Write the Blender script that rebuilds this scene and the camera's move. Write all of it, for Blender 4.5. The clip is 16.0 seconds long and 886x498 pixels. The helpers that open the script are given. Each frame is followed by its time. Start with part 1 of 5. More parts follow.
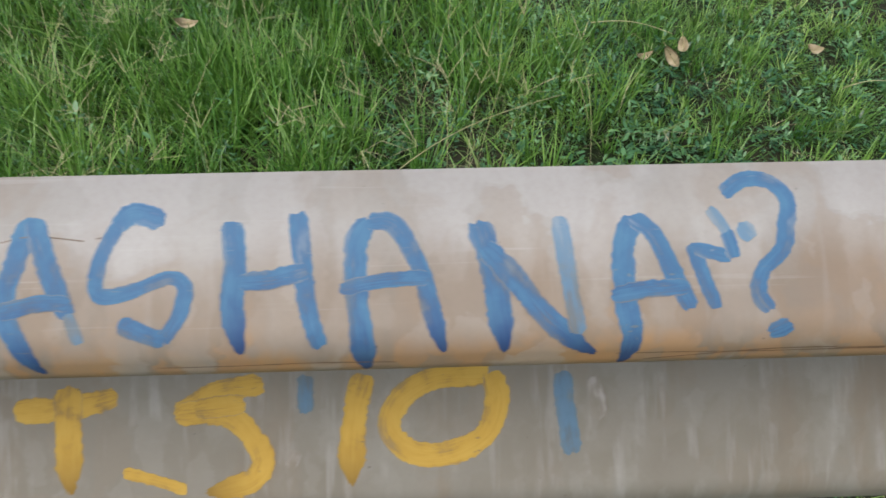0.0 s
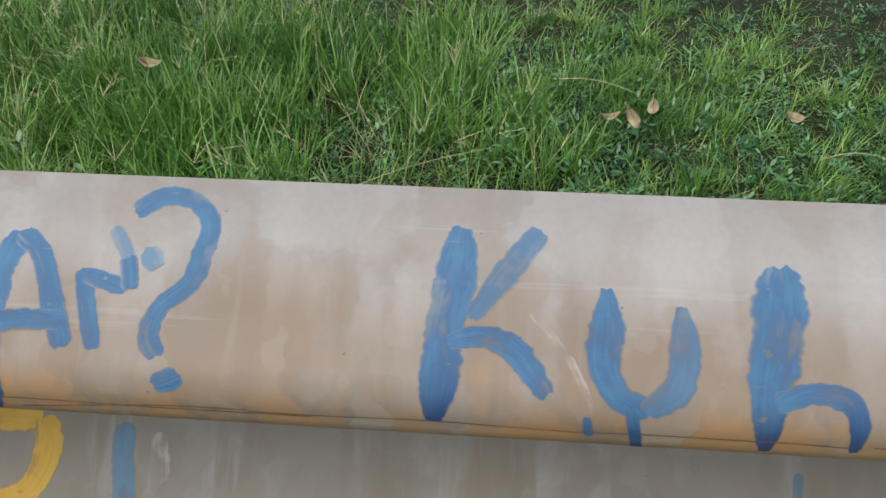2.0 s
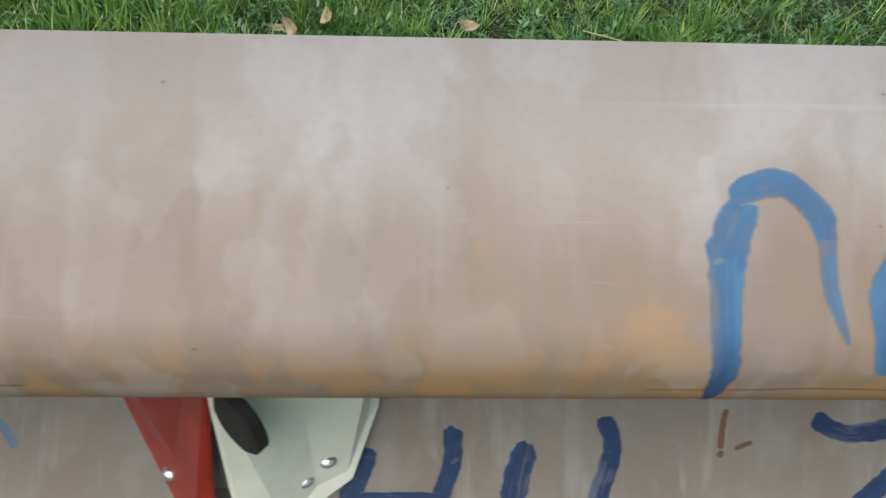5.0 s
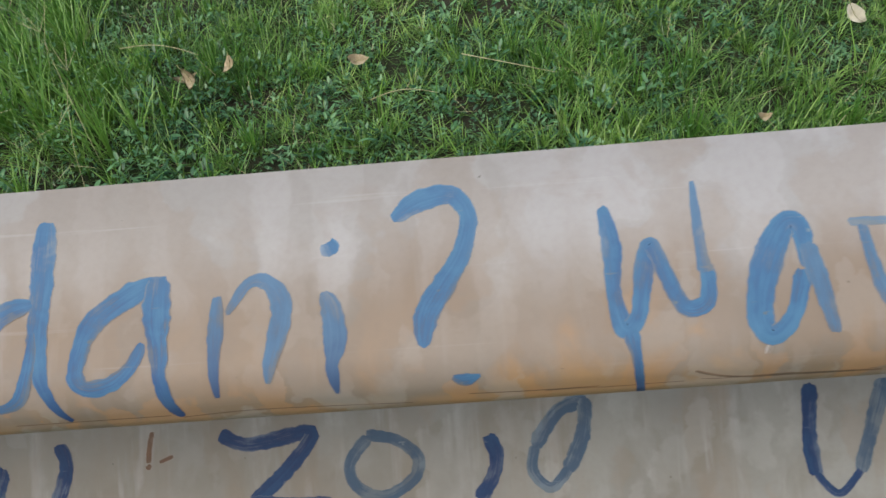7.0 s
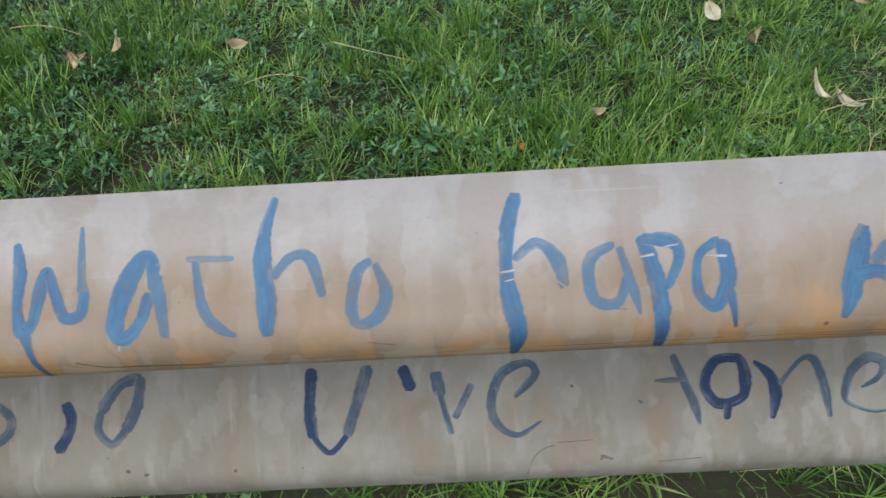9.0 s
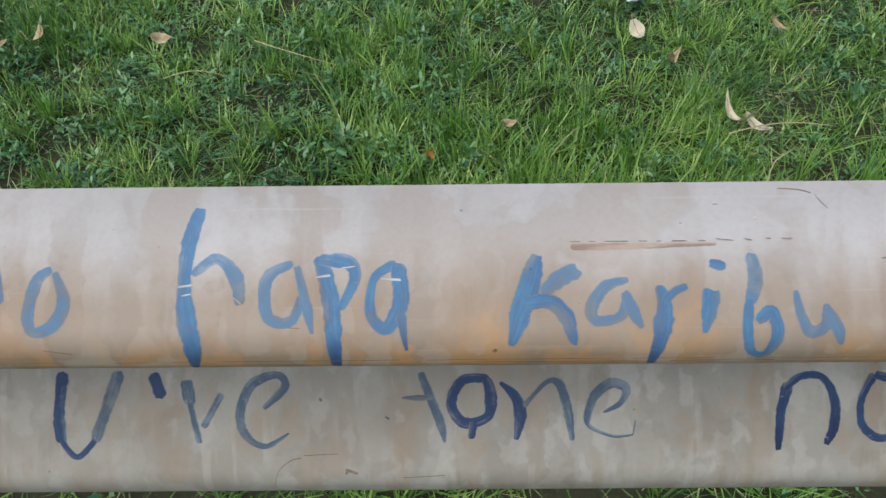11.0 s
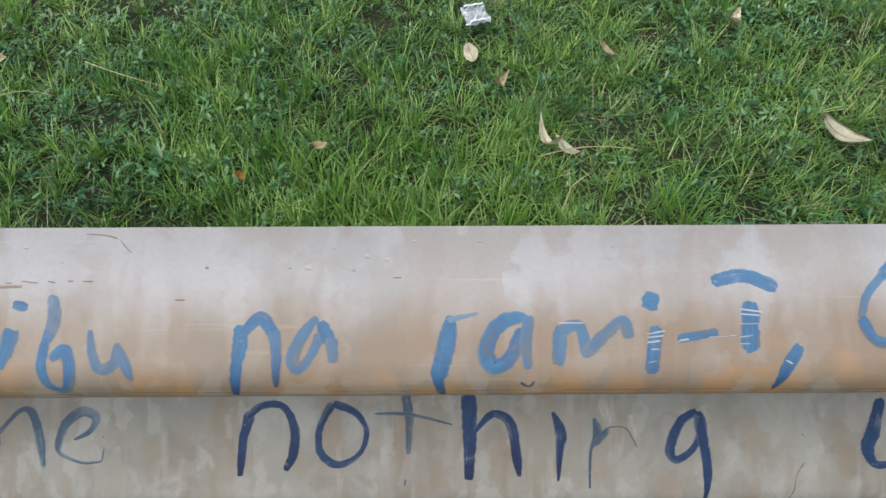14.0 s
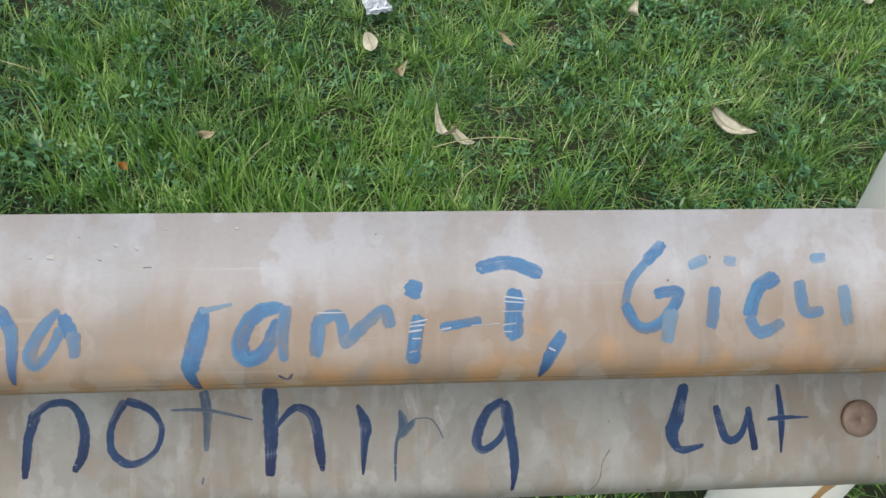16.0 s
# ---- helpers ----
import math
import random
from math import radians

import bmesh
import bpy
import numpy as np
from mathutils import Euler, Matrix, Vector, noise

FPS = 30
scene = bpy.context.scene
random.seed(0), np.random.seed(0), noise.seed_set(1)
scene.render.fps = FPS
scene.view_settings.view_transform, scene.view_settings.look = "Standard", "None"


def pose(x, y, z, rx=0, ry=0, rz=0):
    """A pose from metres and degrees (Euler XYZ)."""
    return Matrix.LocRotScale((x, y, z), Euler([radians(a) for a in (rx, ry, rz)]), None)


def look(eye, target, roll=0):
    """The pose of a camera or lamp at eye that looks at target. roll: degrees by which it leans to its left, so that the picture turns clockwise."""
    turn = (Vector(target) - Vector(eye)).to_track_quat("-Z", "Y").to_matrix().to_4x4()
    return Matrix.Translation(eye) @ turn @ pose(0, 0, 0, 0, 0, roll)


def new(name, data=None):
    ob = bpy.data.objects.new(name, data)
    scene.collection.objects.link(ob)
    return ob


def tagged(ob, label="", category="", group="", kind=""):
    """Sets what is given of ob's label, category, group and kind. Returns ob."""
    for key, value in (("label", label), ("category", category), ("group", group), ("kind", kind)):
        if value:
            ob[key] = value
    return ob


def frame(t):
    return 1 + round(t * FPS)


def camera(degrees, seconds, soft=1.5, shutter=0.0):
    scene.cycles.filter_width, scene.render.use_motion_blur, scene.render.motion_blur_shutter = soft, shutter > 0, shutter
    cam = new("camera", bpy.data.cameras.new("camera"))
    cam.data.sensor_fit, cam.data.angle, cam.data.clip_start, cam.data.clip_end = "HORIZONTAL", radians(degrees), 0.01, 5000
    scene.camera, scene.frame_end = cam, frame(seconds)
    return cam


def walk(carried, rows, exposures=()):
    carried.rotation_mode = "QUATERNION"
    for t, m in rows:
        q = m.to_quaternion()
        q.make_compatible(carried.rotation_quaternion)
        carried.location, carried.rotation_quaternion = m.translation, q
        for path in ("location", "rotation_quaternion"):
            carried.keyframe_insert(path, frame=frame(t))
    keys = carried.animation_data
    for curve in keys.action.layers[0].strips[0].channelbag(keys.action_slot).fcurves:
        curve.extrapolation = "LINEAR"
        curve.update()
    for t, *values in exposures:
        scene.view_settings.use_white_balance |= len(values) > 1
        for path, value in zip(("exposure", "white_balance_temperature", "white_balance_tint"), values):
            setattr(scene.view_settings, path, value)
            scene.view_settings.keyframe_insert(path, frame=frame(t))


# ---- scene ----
cam = camera(59.9, 16.0, soft=1.5, shutter=0.2)
PATH = [
    (0.0, (0.3160, -0.2176, 1.2297), (0.3482, 0.4355, 0.4731), 0.81),
    (0.5, (0.4422, -0.1851, 1.1963), (0.4938, 0.4655, 0.4386), 1.48),
    (1.0, (0.5210, -0.1628, 1.1603), (0.5386, 0.4596, 0.3778), 3.52),
    (1.5, (0.5799, -0.1479, 1.1502), (0.5737, 0.5154, 0.4018), 4.53),
    (2.0, (0.6347, -0.1746, 1.1644), (0.5689, 0.5348, 0.4627), -1.18),
    (2.5, (0.7067, -0.1541, 1.1238), (0.7289, 0.5417, 0.4059), 5.50),
    (3.0, (0.8127, -0.1682, 1.1269), (0.8593, 0.5085, 0.3921), 5.16),
    (3.5, (0.9111, -0.1392, 1.1068), (0.9736, 0.5340, 0.3700), 4.84),
    (3.7, (0.9619, -0.1266, 1.0952), (1.0149, 0.5432, 0.3546), 4.83),
    (5.8, (1.3752, -0.1115, 1.0783), (1.3968, 0.5384, 0.3185), 1.59),
    (6.0, (1.4177, -0.1182, 1.0884), (1.4344, 0.5356, 0.3319), 1.21),
    (6.5, (1.5095, -0.1430, 1.1261), (1.5142, 0.5144, 0.3726), -0.76),
    (7.0, (1.5736, -0.1654, 1.1715), (1.5364, 0.4928, 0.4196), -6.81),
    (7.5, (1.6547, -0.1763, 1.2011), (1.6199, 0.4739, 0.4422), -4.98),
    (8.0, (1.7376, -0.1852, 1.2229), (1.7388, 0.4601, 0.4589), -3.41),
    (8.5, (1.8077, -0.2077, 1.2413), (1.7714, 0.4111, 0.4565), -5.85),
    (9.0, (1.8886, -0.2279, 1.2698), (1.8579, 0.3935, 0.4869), -5.23),
    (9.2, (1.9181, -0.2307, 1.2718), (1.8980, 0.3978, 0.4942), -4.56),
    (11.3, (2.1013, -0.2247, 1.2745), (2.1015, 0.3951, 0.4897), -0.21),
    (11.5, (2.1349, -0.2262, 1.2762), (2.1460, 0.3918, 0.4900), 0.31),
    (12.0, (2.2041, -0.2274, 1.2823), (2.2408, 0.3982, 0.5030), -0.17),
    (12.5, (2.2742, -0.2266, 1.2839), (2.2756, 0.4004, 0.5049), 0.09),
    (13.0, (2.3344, -0.2288, 1.2917), (2.3320, 0.3991, 0.5134), 0.11),
    (13.5, (2.3911, -0.2341, 1.2993), (2.3907, 0.3929, 0.5202), -0.08),
    (14.0, (2.4635, -0.2318, 1.3074), (2.4716, 0.4028, 0.5346), 0.29),
    (14.5, (2.5025, -0.2295, 1.3050), (2.5253, 0.4013, 0.5294), 1.19),
    (15.0, (2.5174, -0.2209, 1.2997), (2.5654, 0.4106, 0.5259), 3.54),
    (15.5, (2.5511, -0.2156, 1.2944), (2.6167, 0.4160, 0.5219), 5.39),
    (16.0, (2.5729, -0.2280, 1.2964), (2.6565, 0.3967, 0.5201), 5.27),
]
walk(cam, [(t, look(eye, target, roll)) for t, eye, target, roll in PATH],
     [(0.0, 0.21, 6380, 7), (1.0, 0.19, 6380, 7), (2.5, 0.10, 6380, 7), (3.0, 0.09, 6380, 7), (3.6, 0.15, 6380, 7), (5.9, 0.19, 6380, 7), (6.5, 0.10, 6380, 7), (8.5, 0.09, 6380, 7), (9.0, 0.13, 6380, 7), (11.5, 0.21, 6360, 7), (14.0, 0.24, 6360, 7), (16.0, 0.27, 6360, 7)])

# ---- light: soft, hazy daylight from high up, no hard shadows ----
world = bpy.data.worlds.new("world")
scene.world = world
world.use_nodes = True
wn, wl = world.node_tree.nodes, world.node_tree.links
sky = wn.new("ShaderNodeTexSky")
sky.sky_type = "NISHITA"
sky.sun_disc = False
sky.sun_elevation, sky.sun_rotation = radians(65.0), radians(-138)
sky.dust_density, sky.air_density = 4.0, 1.0
wl.new(sky.outputs[0], wn["Background"].inputs[0])
wn["Background"].inputs[1].default_value = 0.15
sun = new("sun", bpy.data.lights.new("sun", "SUN"))
sun.data.energy, sun.data.angle, sun.data.color = 2.5, radians(70), (1.0, 0.95, 0.88)
sun.matrix_world = look((-2.87, -3.19, 9.2), (0, 0, 0))


# ---- materials ----
class Mat:
    """A small builder of node materials."""

    def __init__(self, name, rough=0.6, metal=0.0, spec=0.4):
        self.m = bpy.data.materials.new(name)
        self.m.use_nodes = True
        self.n, self.l = self.m.node_tree.nodes, self.m.node_tree.links
        self.b = self.n["Principled BSDF"]
        self.out = self.n["Material Output"]
        self.b.inputs["Roughness"].default_value = rough
        self.b.inputs["Metallic"].default_value = metal
        self.b.inputs["Specular IOR Level"].default_value = spec

    def coord(self, kind="Object"):
        return self.n.new("ShaderNodeTexCoord").outputs[kind]

    def scaled(self, src, sx, sy, sz):
        k = self.n.new("ShaderNodeMapping")
        k.inputs["Scale"].default_value = (sx, sy, sz)
        self.l.new(src, k.inputs["Vector"])
        return k.outputs[0]

    def noise(self, src, scale, detail=4, rough=0.55, distort=0.0):
        k = self.n.new("ShaderNodeTexNoise")
        k.inputs["Scale"].default_value, k.inputs["Detail"].default_value = scale, detail
        k.inputs["Roughness"].default_value, k.inputs["Distortion"].default_value = rough, distort
        self.l.new(src, k.inputs["Vector"])
        return k.outputs["Fac"]

    def cells(self, src, scale, rnd=1.0, soft=0.7):
        """A random value for each ragged cell."""
        k = self.n.new("ShaderNodeTexVoronoi")
        k.feature = "SMOOTH_F1"
        k.inputs["Scale"].default_value, k.inputs["Randomness"].default_value, k.inputs["Smoothness"].default_value = scale, rnd, soft
        self.l.new(src, k.inputs["Vector"])
        return self.sep(k.outputs["Color"])[0]

    def warped(self, src, scale, amount, detail=3):
        """Coordinates pushed about by noise, for ragged borders."""
        k = self.n.new("ShaderNodeTexNoise")
        k.inputs["Scale"].default_value, k.inputs["Detail"].default_value = scale, detail
        self.l.new(src, k.inputs["Vector"])
        a, b = self.n.new("ShaderNodeVectorMath"), self.n.new("ShaderNodeVectorMath")
        a.operation = b.operation = "MULTIPLY_ADD"
        a.inputs[1].default_value, a.inputs[2].default_value = (amount,) * 3, (-amount / 2,) * 3
        self.l.new(k.outputs["Color"], a.inputs[0])
        b.inputs[1].default_value = (1, 1, 1)
        self.l.new(src, b.inputs[0])
        self.l.new(a.outputs[0], b.inputs[2])
        return b.outputs[0]

    def ramp(self, src, lo, hi, a=0.0, b=1.0):
        k = self.n.new("ShaderNodeMapRange")
        k.interpolation_type = "SMOOTHSTEP"
        for i, v in zip(("From Min", "From Max", "To Min", "To Max"), (lo, hi, a, b)):
            k.inputs[i].default_value = v
        self.l.new(src, k.inputs["Value"])
        return k.outputs[0]

    def math(self, op, a, b):
        k = self.n.new("ShaderNodeMath")
        k.operation = op
        for i, v in enumerate((a, b)):
            if isinstance(v, (int, float)):
                k.inputs[i].default_value = v
            else:
                self.l.new(v, k.inputs[i])
        return k.outputs[0]

    def mix(self, fac, a, b, mode="MIX"):
        k = self.n.new("ShaderNodeMix")
        k.data_type, k.blend_type = "RGBA", mode
        for i, v in ((0, fac), (6, a), (7, b)):
            if isinstance(v, (int, float)):
                k.inputs[i].default_value = v
            elif isinstance(v, tuple):
                k.inputs[i].default_value = (*v, 1.0)
            else:
                self.l.new(v, k.inputs[i])
        return k.outputs[2]

    def sep(self, src):
        k = self.n.new("ShaderNodeSeparateXYZ")
        self.l.new(src, k.inputs[0])
        return k.outputs

    def base(self, src):
        if isinstance(src, tuple):
            self.b.inputs["Base Color"].default_value = (*src, 1.0)
        else:
            self.l.new(src, self.b.inputs["Base Color"])
        return self

    def rough(self, src):
        self.l.new(src, self.b.inputs["Roughness"])

    def bump(self, src, strength=0.3, dist=0.001):
        k = self.n.new("ShaderNodeBump")
        k.inputs["Strength"].default_value, k.inputs["Distance"].default_value = strength, dist
        self.l.new(src, k.inputs["Height"])
        self.l.new(k.outputs[0], self.b.inputs["Normal"])

    def island(self):
        return self.n.new("ShaderNodeNewGeometry").outputs["Random Per Island"]

    def alpha(self, src):
        self.l.new(src, self.b.inputs["Alpha"])


RAIL_TOP = 0.95


def rail_surface(m):
    """Colour, roughness and relief of the rusty galvanised steel."""
    co = m.coord()
    x, y, z = m.sep(co)
    z = m.math("SUBTRACT", z, RAIL_TOP)
    streak = m.noise(m.scaled(co, 22, 4, 3), 1.0, 4, 0.55)         # run-down streaks
    streak2 = m.noise(m.scaled(co, 85, 10, 7), 1.0, 3, 0.6)
    cloud = m.noise(co, 7, 4, 0.55, 0.4)
    blotch = m.noise(m.scaled(co, 30, 26, 20), 1.0, 4, 0.5, 1.0)
    film = m.cells(m.scaled(m.warped(co, 55, 0.040, 5), 36, 18, 24), 1.0)   # flaking film, a few centimetres a piece
    chip = m.cells(m.scaled(m.warped(co, 90, 0.020, 5), 80, 32, 40), 1.0, 1.0, 0.9)
    run = m.cells(m.scaled(m.warped(co, 60, 0.014, 4), 75, 9, 7), 1.0, 1.0, 0.6)   # upright washed runs
    fine = m.noise(co, 300, 3, 0.6)
    drag = m.noise(m.scaled(co, 5, 170, 230), 1.0, 3, 0.6)         # lengthwise scuffs
    tan = m.mix(m.ramp(cloud, 0.36, 0.64), (0.194, 0.153, 0.118), (0.223, 0.178, 0.140))
    tan = m.mix(m.ramp(streak, 0.48, 0.64, 0, 0.6), tan, (0.177, 0.150, 0.122))
    tan = m.mix(m.ramp(run, 0.50, 0.70, 0, 0.30), tan, (0.254, 0.218, 0.185))
    tan = m.mix(m.ramp(film, 0.50, 0.66, 0, 0.38), tan, (0.250, 0.210, 0.172))
    tan = m.mix(m.ramp(film, 0.46, 0.30, 0, 0.50), tan, (0.210, 0.152, 0.105))
    tan = m.mix(m.ramp(chip, 0.60, 0.74, 0, 0.38), tan, (0.265, 0.234, 0.200))
    tan = m.mix(m.ramp(streak2, 0.54, 0.68, 0, 0.35), tan, (0.250, 0.222, 0.192))
    tan = m.mix(m.ramp(drag, 0.64, 0.72, 0, 0.30), tan, (0.288, 0.263, 0.238))
    # washed zinc on the upper flange, its lower border drawn out in short runs
    edge = m.math("ADD", z, m.math("MULTIPLY", m.math("SUBTRACT", streak, 0.5), 0.016))
    edge = m.math("ADD", edge, m.math("MULTIPLY", m.math("SUBTRACT", run, 0.5), 0.006))
    edge = m.math("ADD", edge, m.math("MULTIPLY", m.math("SUBTRACT", cloud, 0.5), 0.018))
    top = m.ramp(edge, -0.036, -0.013)
    zinc = m.mix(m.ramp(cloud, 0.38, 0.62), (0.341, 0.342, 0.343), (0.372, 0.379, 0.391))
    zinc = m.mix(m.ramp(run, 0.50, 0.68, 0, 0.4), zinc, (0.408, 0.413, 0.427))
    zinc = m.mix(m.ramp(film, 0.46, 0.30, 0, 0.5), zinc, (0.311, 0.284, 0.261))
    zinc = m.mix(m.ramp(film, 0.54, 0.68, 0, 0.55), zinc, (0.415, 0.421, 0.443))
    zinc = m.mix(m.ramp(blotch, 0.54, 0.66, 0, 0.45), zinc, (0.321, 0.299, 0.282))
    zinc = m.mix(m.ramp(drag, 0.62, 0.70, 0, 0.40), zinc, (0.446, 0.449, 0.466))
    zinc = m.mix(m.ramp(x, 2.1, 1.3, 0, 0.9), zinc, (1.0, 0.955, 0.885), "MULTIPLY")     # dustier towards the start of the rail
    col = m.mix(m.math("MULTIPLY", top, 0.76), tan, zinc)
    # rust-coloured mud line along the turn of the upper wave
    w = m.math("ADD", z, m.math("MULTIPLY", m.math("SUBTRACT", blotch, 0.5), 0.060))
    w = m.math("ADD", w, m.math("MULTIPLY", m.math("SUBTRACT", film, 0.5), 0.018))
    w = m.math("ADD", w, m.math("MULTIPLY", m.math("SUBTRACT", streak, 0.5), 0.03))
    splash = m.math("MULTIPLY", m.ramp(w, -0.034, -0.062, 0, 0.46), m.ramp(z, -0.112, -0.100))
    col = m.mix(splash, col, (0.225, 0.162, 0.110))
    band = m.math("MULTIPLY", m.ramp(w, -0.044, -0.066), m.ramp(w, -0.120, -0.098))
    band = m.math("MULTIPLY", band, m.ramp(cloud, 0.38, 0.58, 0.15, 1.0))
    col = m.mix(m.math("MULTIPLY", band, 0.85), col, (0.330, 0.196, 0.092))
    turn = m.math("MULTIPLY", m.ramp(z, -0.040, -0.062), m.ramp(z, -0.118, -0.104))
    col = m.mix(m.math("MULTIPLY", m.ramp(chip, 0.54, 0.64, 0, 0.6), turn), col, (0.352, 0.190, 0.082))
    col = m.mix(m.math("MULTIPLY", m.ramp(chip, 0.32, 0.22, 0, 0.5), turn), col, (0.318, 0.282, 0.244))
    # greyer, blotchy steel on the sheltered lower wave, browner towards the start of the rail
    low = m.ramp(z, -0.125, -0.15)
    grey = m.mix(m.ramp(cloud, 0.38, 0.62), (0.194, 0.187, 0.166), (0.245, 0.241, 0.220))
    grey = m.mix(m.ramp(streak, 0.50, 0.62, 0, 0.7), grey, (0.198, 0.164, 0.127))
    grey = m.mix(m.ramp(x, 2.1, 1.2, 0, 0.55), grey, (0.152, 0.127, 0.091))
    grey = m.mix(m.ramp(blotch, 0.46, 0.62, 0, 0.40), grey, (0.158, 0.140, 0.108))
    calm = m.ramp(x, 1.3, 2.1, 0.35, 1.0)                           # fewer bare flakes on the older stretch
    grey = m.mix(m.math("MULTIPLY", m.ramp(film, 0.44, 0.78, 0, 0.26), calm), grey, (0.265, 0.261, 0.235))
    grey = m.mix(m.math("MULTIPLY", m.ramp(chip, 0.52, 0.78, 0, 0.36), calm), grey, (0.322, 0.318, 0.295))
    grey = m.mix(m.math("MULTIPLY", m.ramp(streak2, 0.50, 0.66, 0, 0.40), m.ramp(blotch, 0.40, 0.60)), grey, (0.314, 0.310, 0.292))
    grey = m.mix(m.math("MULTIPLY", m.ramp(film, 0.44, 0.20, 0, 0.30), calm), grey, (0.150, 0.131, 0.107))
    grey = m.mix(m.math("MULTIPLY", m.ramp(chip, 0.34, 0.12, 0, 0.35), calm), grey, (0.210, 0.156, 0.107))
    col = m.mix(low, col, grey)
    # pits and specks
    pit = m.noise(co, 230, 1, 0.5)
    col = m.mix(m.ramp(pit, 0.80, 0.83, 0, 0.7), col, (0.07, 0.055, 0.045))
    col = m.mix(m.ramp(fine, 0.35, 0.75, 0, 0.10), col, (0.15, 0.12, 0.10))
    relief = m.math("ADD", m.math("MULTIPLY", fine, 0.10), m.math("MULTIPLY", blotch, 0.5))
    relief = m.math("ADD", relief, m.math("MULTIPLY", m.ramp(chip, 0.78, 0.86), 0.25))
    return col, m.ramp(cloud, 0.3, 0.7, 0.50, 0.66), relief


def rail_material():
    m = Mat("weathered_galvanised_steel", 0.5, 0.0, 0.28)
    col, rough, relief = rail_surface(m)
    m.base(col)
    m.rough(rough)
    m.bump(relief, 0.13, 0.0010)
    return m.m


def paint_material(name, light, dark, cover):
    """Brushed paint: hair lines along the stroke, thin where the brush ran dry, chipped here and there."""
    m = Mat(name, 0.58, 0.0, 0.16)
    uv, co = m.coord("UV"), m.coord()
    u, v, _ = m.sep(uv)
    edge = m.math("ABSOLUTE", v, 0.0)
    hair = m.noise(m.scaled(uv, 30, 5.0, 1), 1.0, 6, 0.7, 0.6)
    dry = m.noise(m.scaled(uv, 28, 0.5, 1), 1.0, 2, 0.5)
    cloud = m.noise(co, 60, 4, 0.6, 0.4)
    lean = m.noise(m.scaled(uv, 14, 0.0, 1), 1.0, 2, 0.5)           # the side of the brush that carries the paint
    chip = m.noise(m.scaled(co, 40, 50, 90), 2.2, 3, 0.6)
    fine = m.noise(m.scaled(co, 60, 700, 700), 1.0, 2, 0.5)
    tone = m.math("ADD", m.math("MULTIPLY", hair, 0.40), m.math("MULTIPLY", m.math("ADD", dry, cloud), 0.30))
    at = m.n.new("ShaderNodeAttribute")
    at.attribute_name = "pool"
    deep = tuple(v * 0.45 for v in dark[:2]) + (dark[2] * 0.62,)
    coat = m.mix(m.math("MULTIPLY", at.outputs["Fac"], 0.85), m.mix(m.ramp(tone, 0.36, 0.62), dark, light), deep)
    load = m.math("ADD", m.math("MULTIPLY", hair, 0.36), m.math("MULTIPLY", dry, 0.32))
    load = m.math("ADD", load, m.math("MULTIPLY", cloud, 0.32))
    load = m.math("ADD", load, m.math("MULTIPLY", at.outputs["Fac"], 0.12))
    load = m.math("ADD", load, m.math("MULTIPLY", m.math("MULTIPLY", m.math("SUBTRACT", lean, 0.5), v), 0.42))
    load = m.math("SUBTRACT", load, m.math("MULTIPLY", m.math("POWER", edge, 5.0), 0.04))
    c = 0.58 - 0.17 * cover
    body = m.ramp(load, c - 0.07, c + 0.05, 0.03 + 0.22 * cover, min(1.0, 0.55 + 0.45 * cover))
    body = m.math("MULTIPLY", body, m.ramp(chip, 0.68, 0.72, 1.0, 0.2))
    body = m.math("MULTIPLY", body, m.ramp(fine, 0.70, 0.76, 1.0, 0.45))
    rag = m.noise(m.scaled(co, 260, 260, 260), 1.0, 3, 0.6)
    fade = m.ramp(m.math("ADD", edge, m.math("MULTIPLY", m.math("SUBTRACT", rag, 0.5), 0.30)), 1.0, 0.80)
    body = m.math("MULTIPLY", body, fade)
    under, _, relief = rail_surface(m)
    most = max(light)
    wash = m.mix(m.math("MULTIPLY", fade, 0.8), under, tuple(0.30 + 0.70 * v / most for v in light), "MULTIPLY")
    m.base(m.mix(body, wash, coat))                                 # stained steel shows through thin paint
    m.alpha(m.ramp(fade, 0.18, 0.26))
    m.bump(m.math("ADD", relief, m.math("MULTIPLY", hair, 0.4)), 0.14, 0.0010)
    return m.m


def plain_material(name, a, b, scale=60, rough=0.6, metal=0.0, spec=0.4, bump=0.2):
    m = Mat(name, rough, metal, spec)
    co = m.coord()
    f = m.noise(co, scale, 5, 0.6)
    g = m.noise(co, scale * 0.15, 3, 0.6)
    m.base(m.mix(m.ramp(m.math("ADD", m.math("MULTIPLY", f, 0.5), m.math("MULTIPLY", g, 0.5)), 0.38, 0.62), a, b))
    m.bump(f, bump, 0.001)
    return m.m


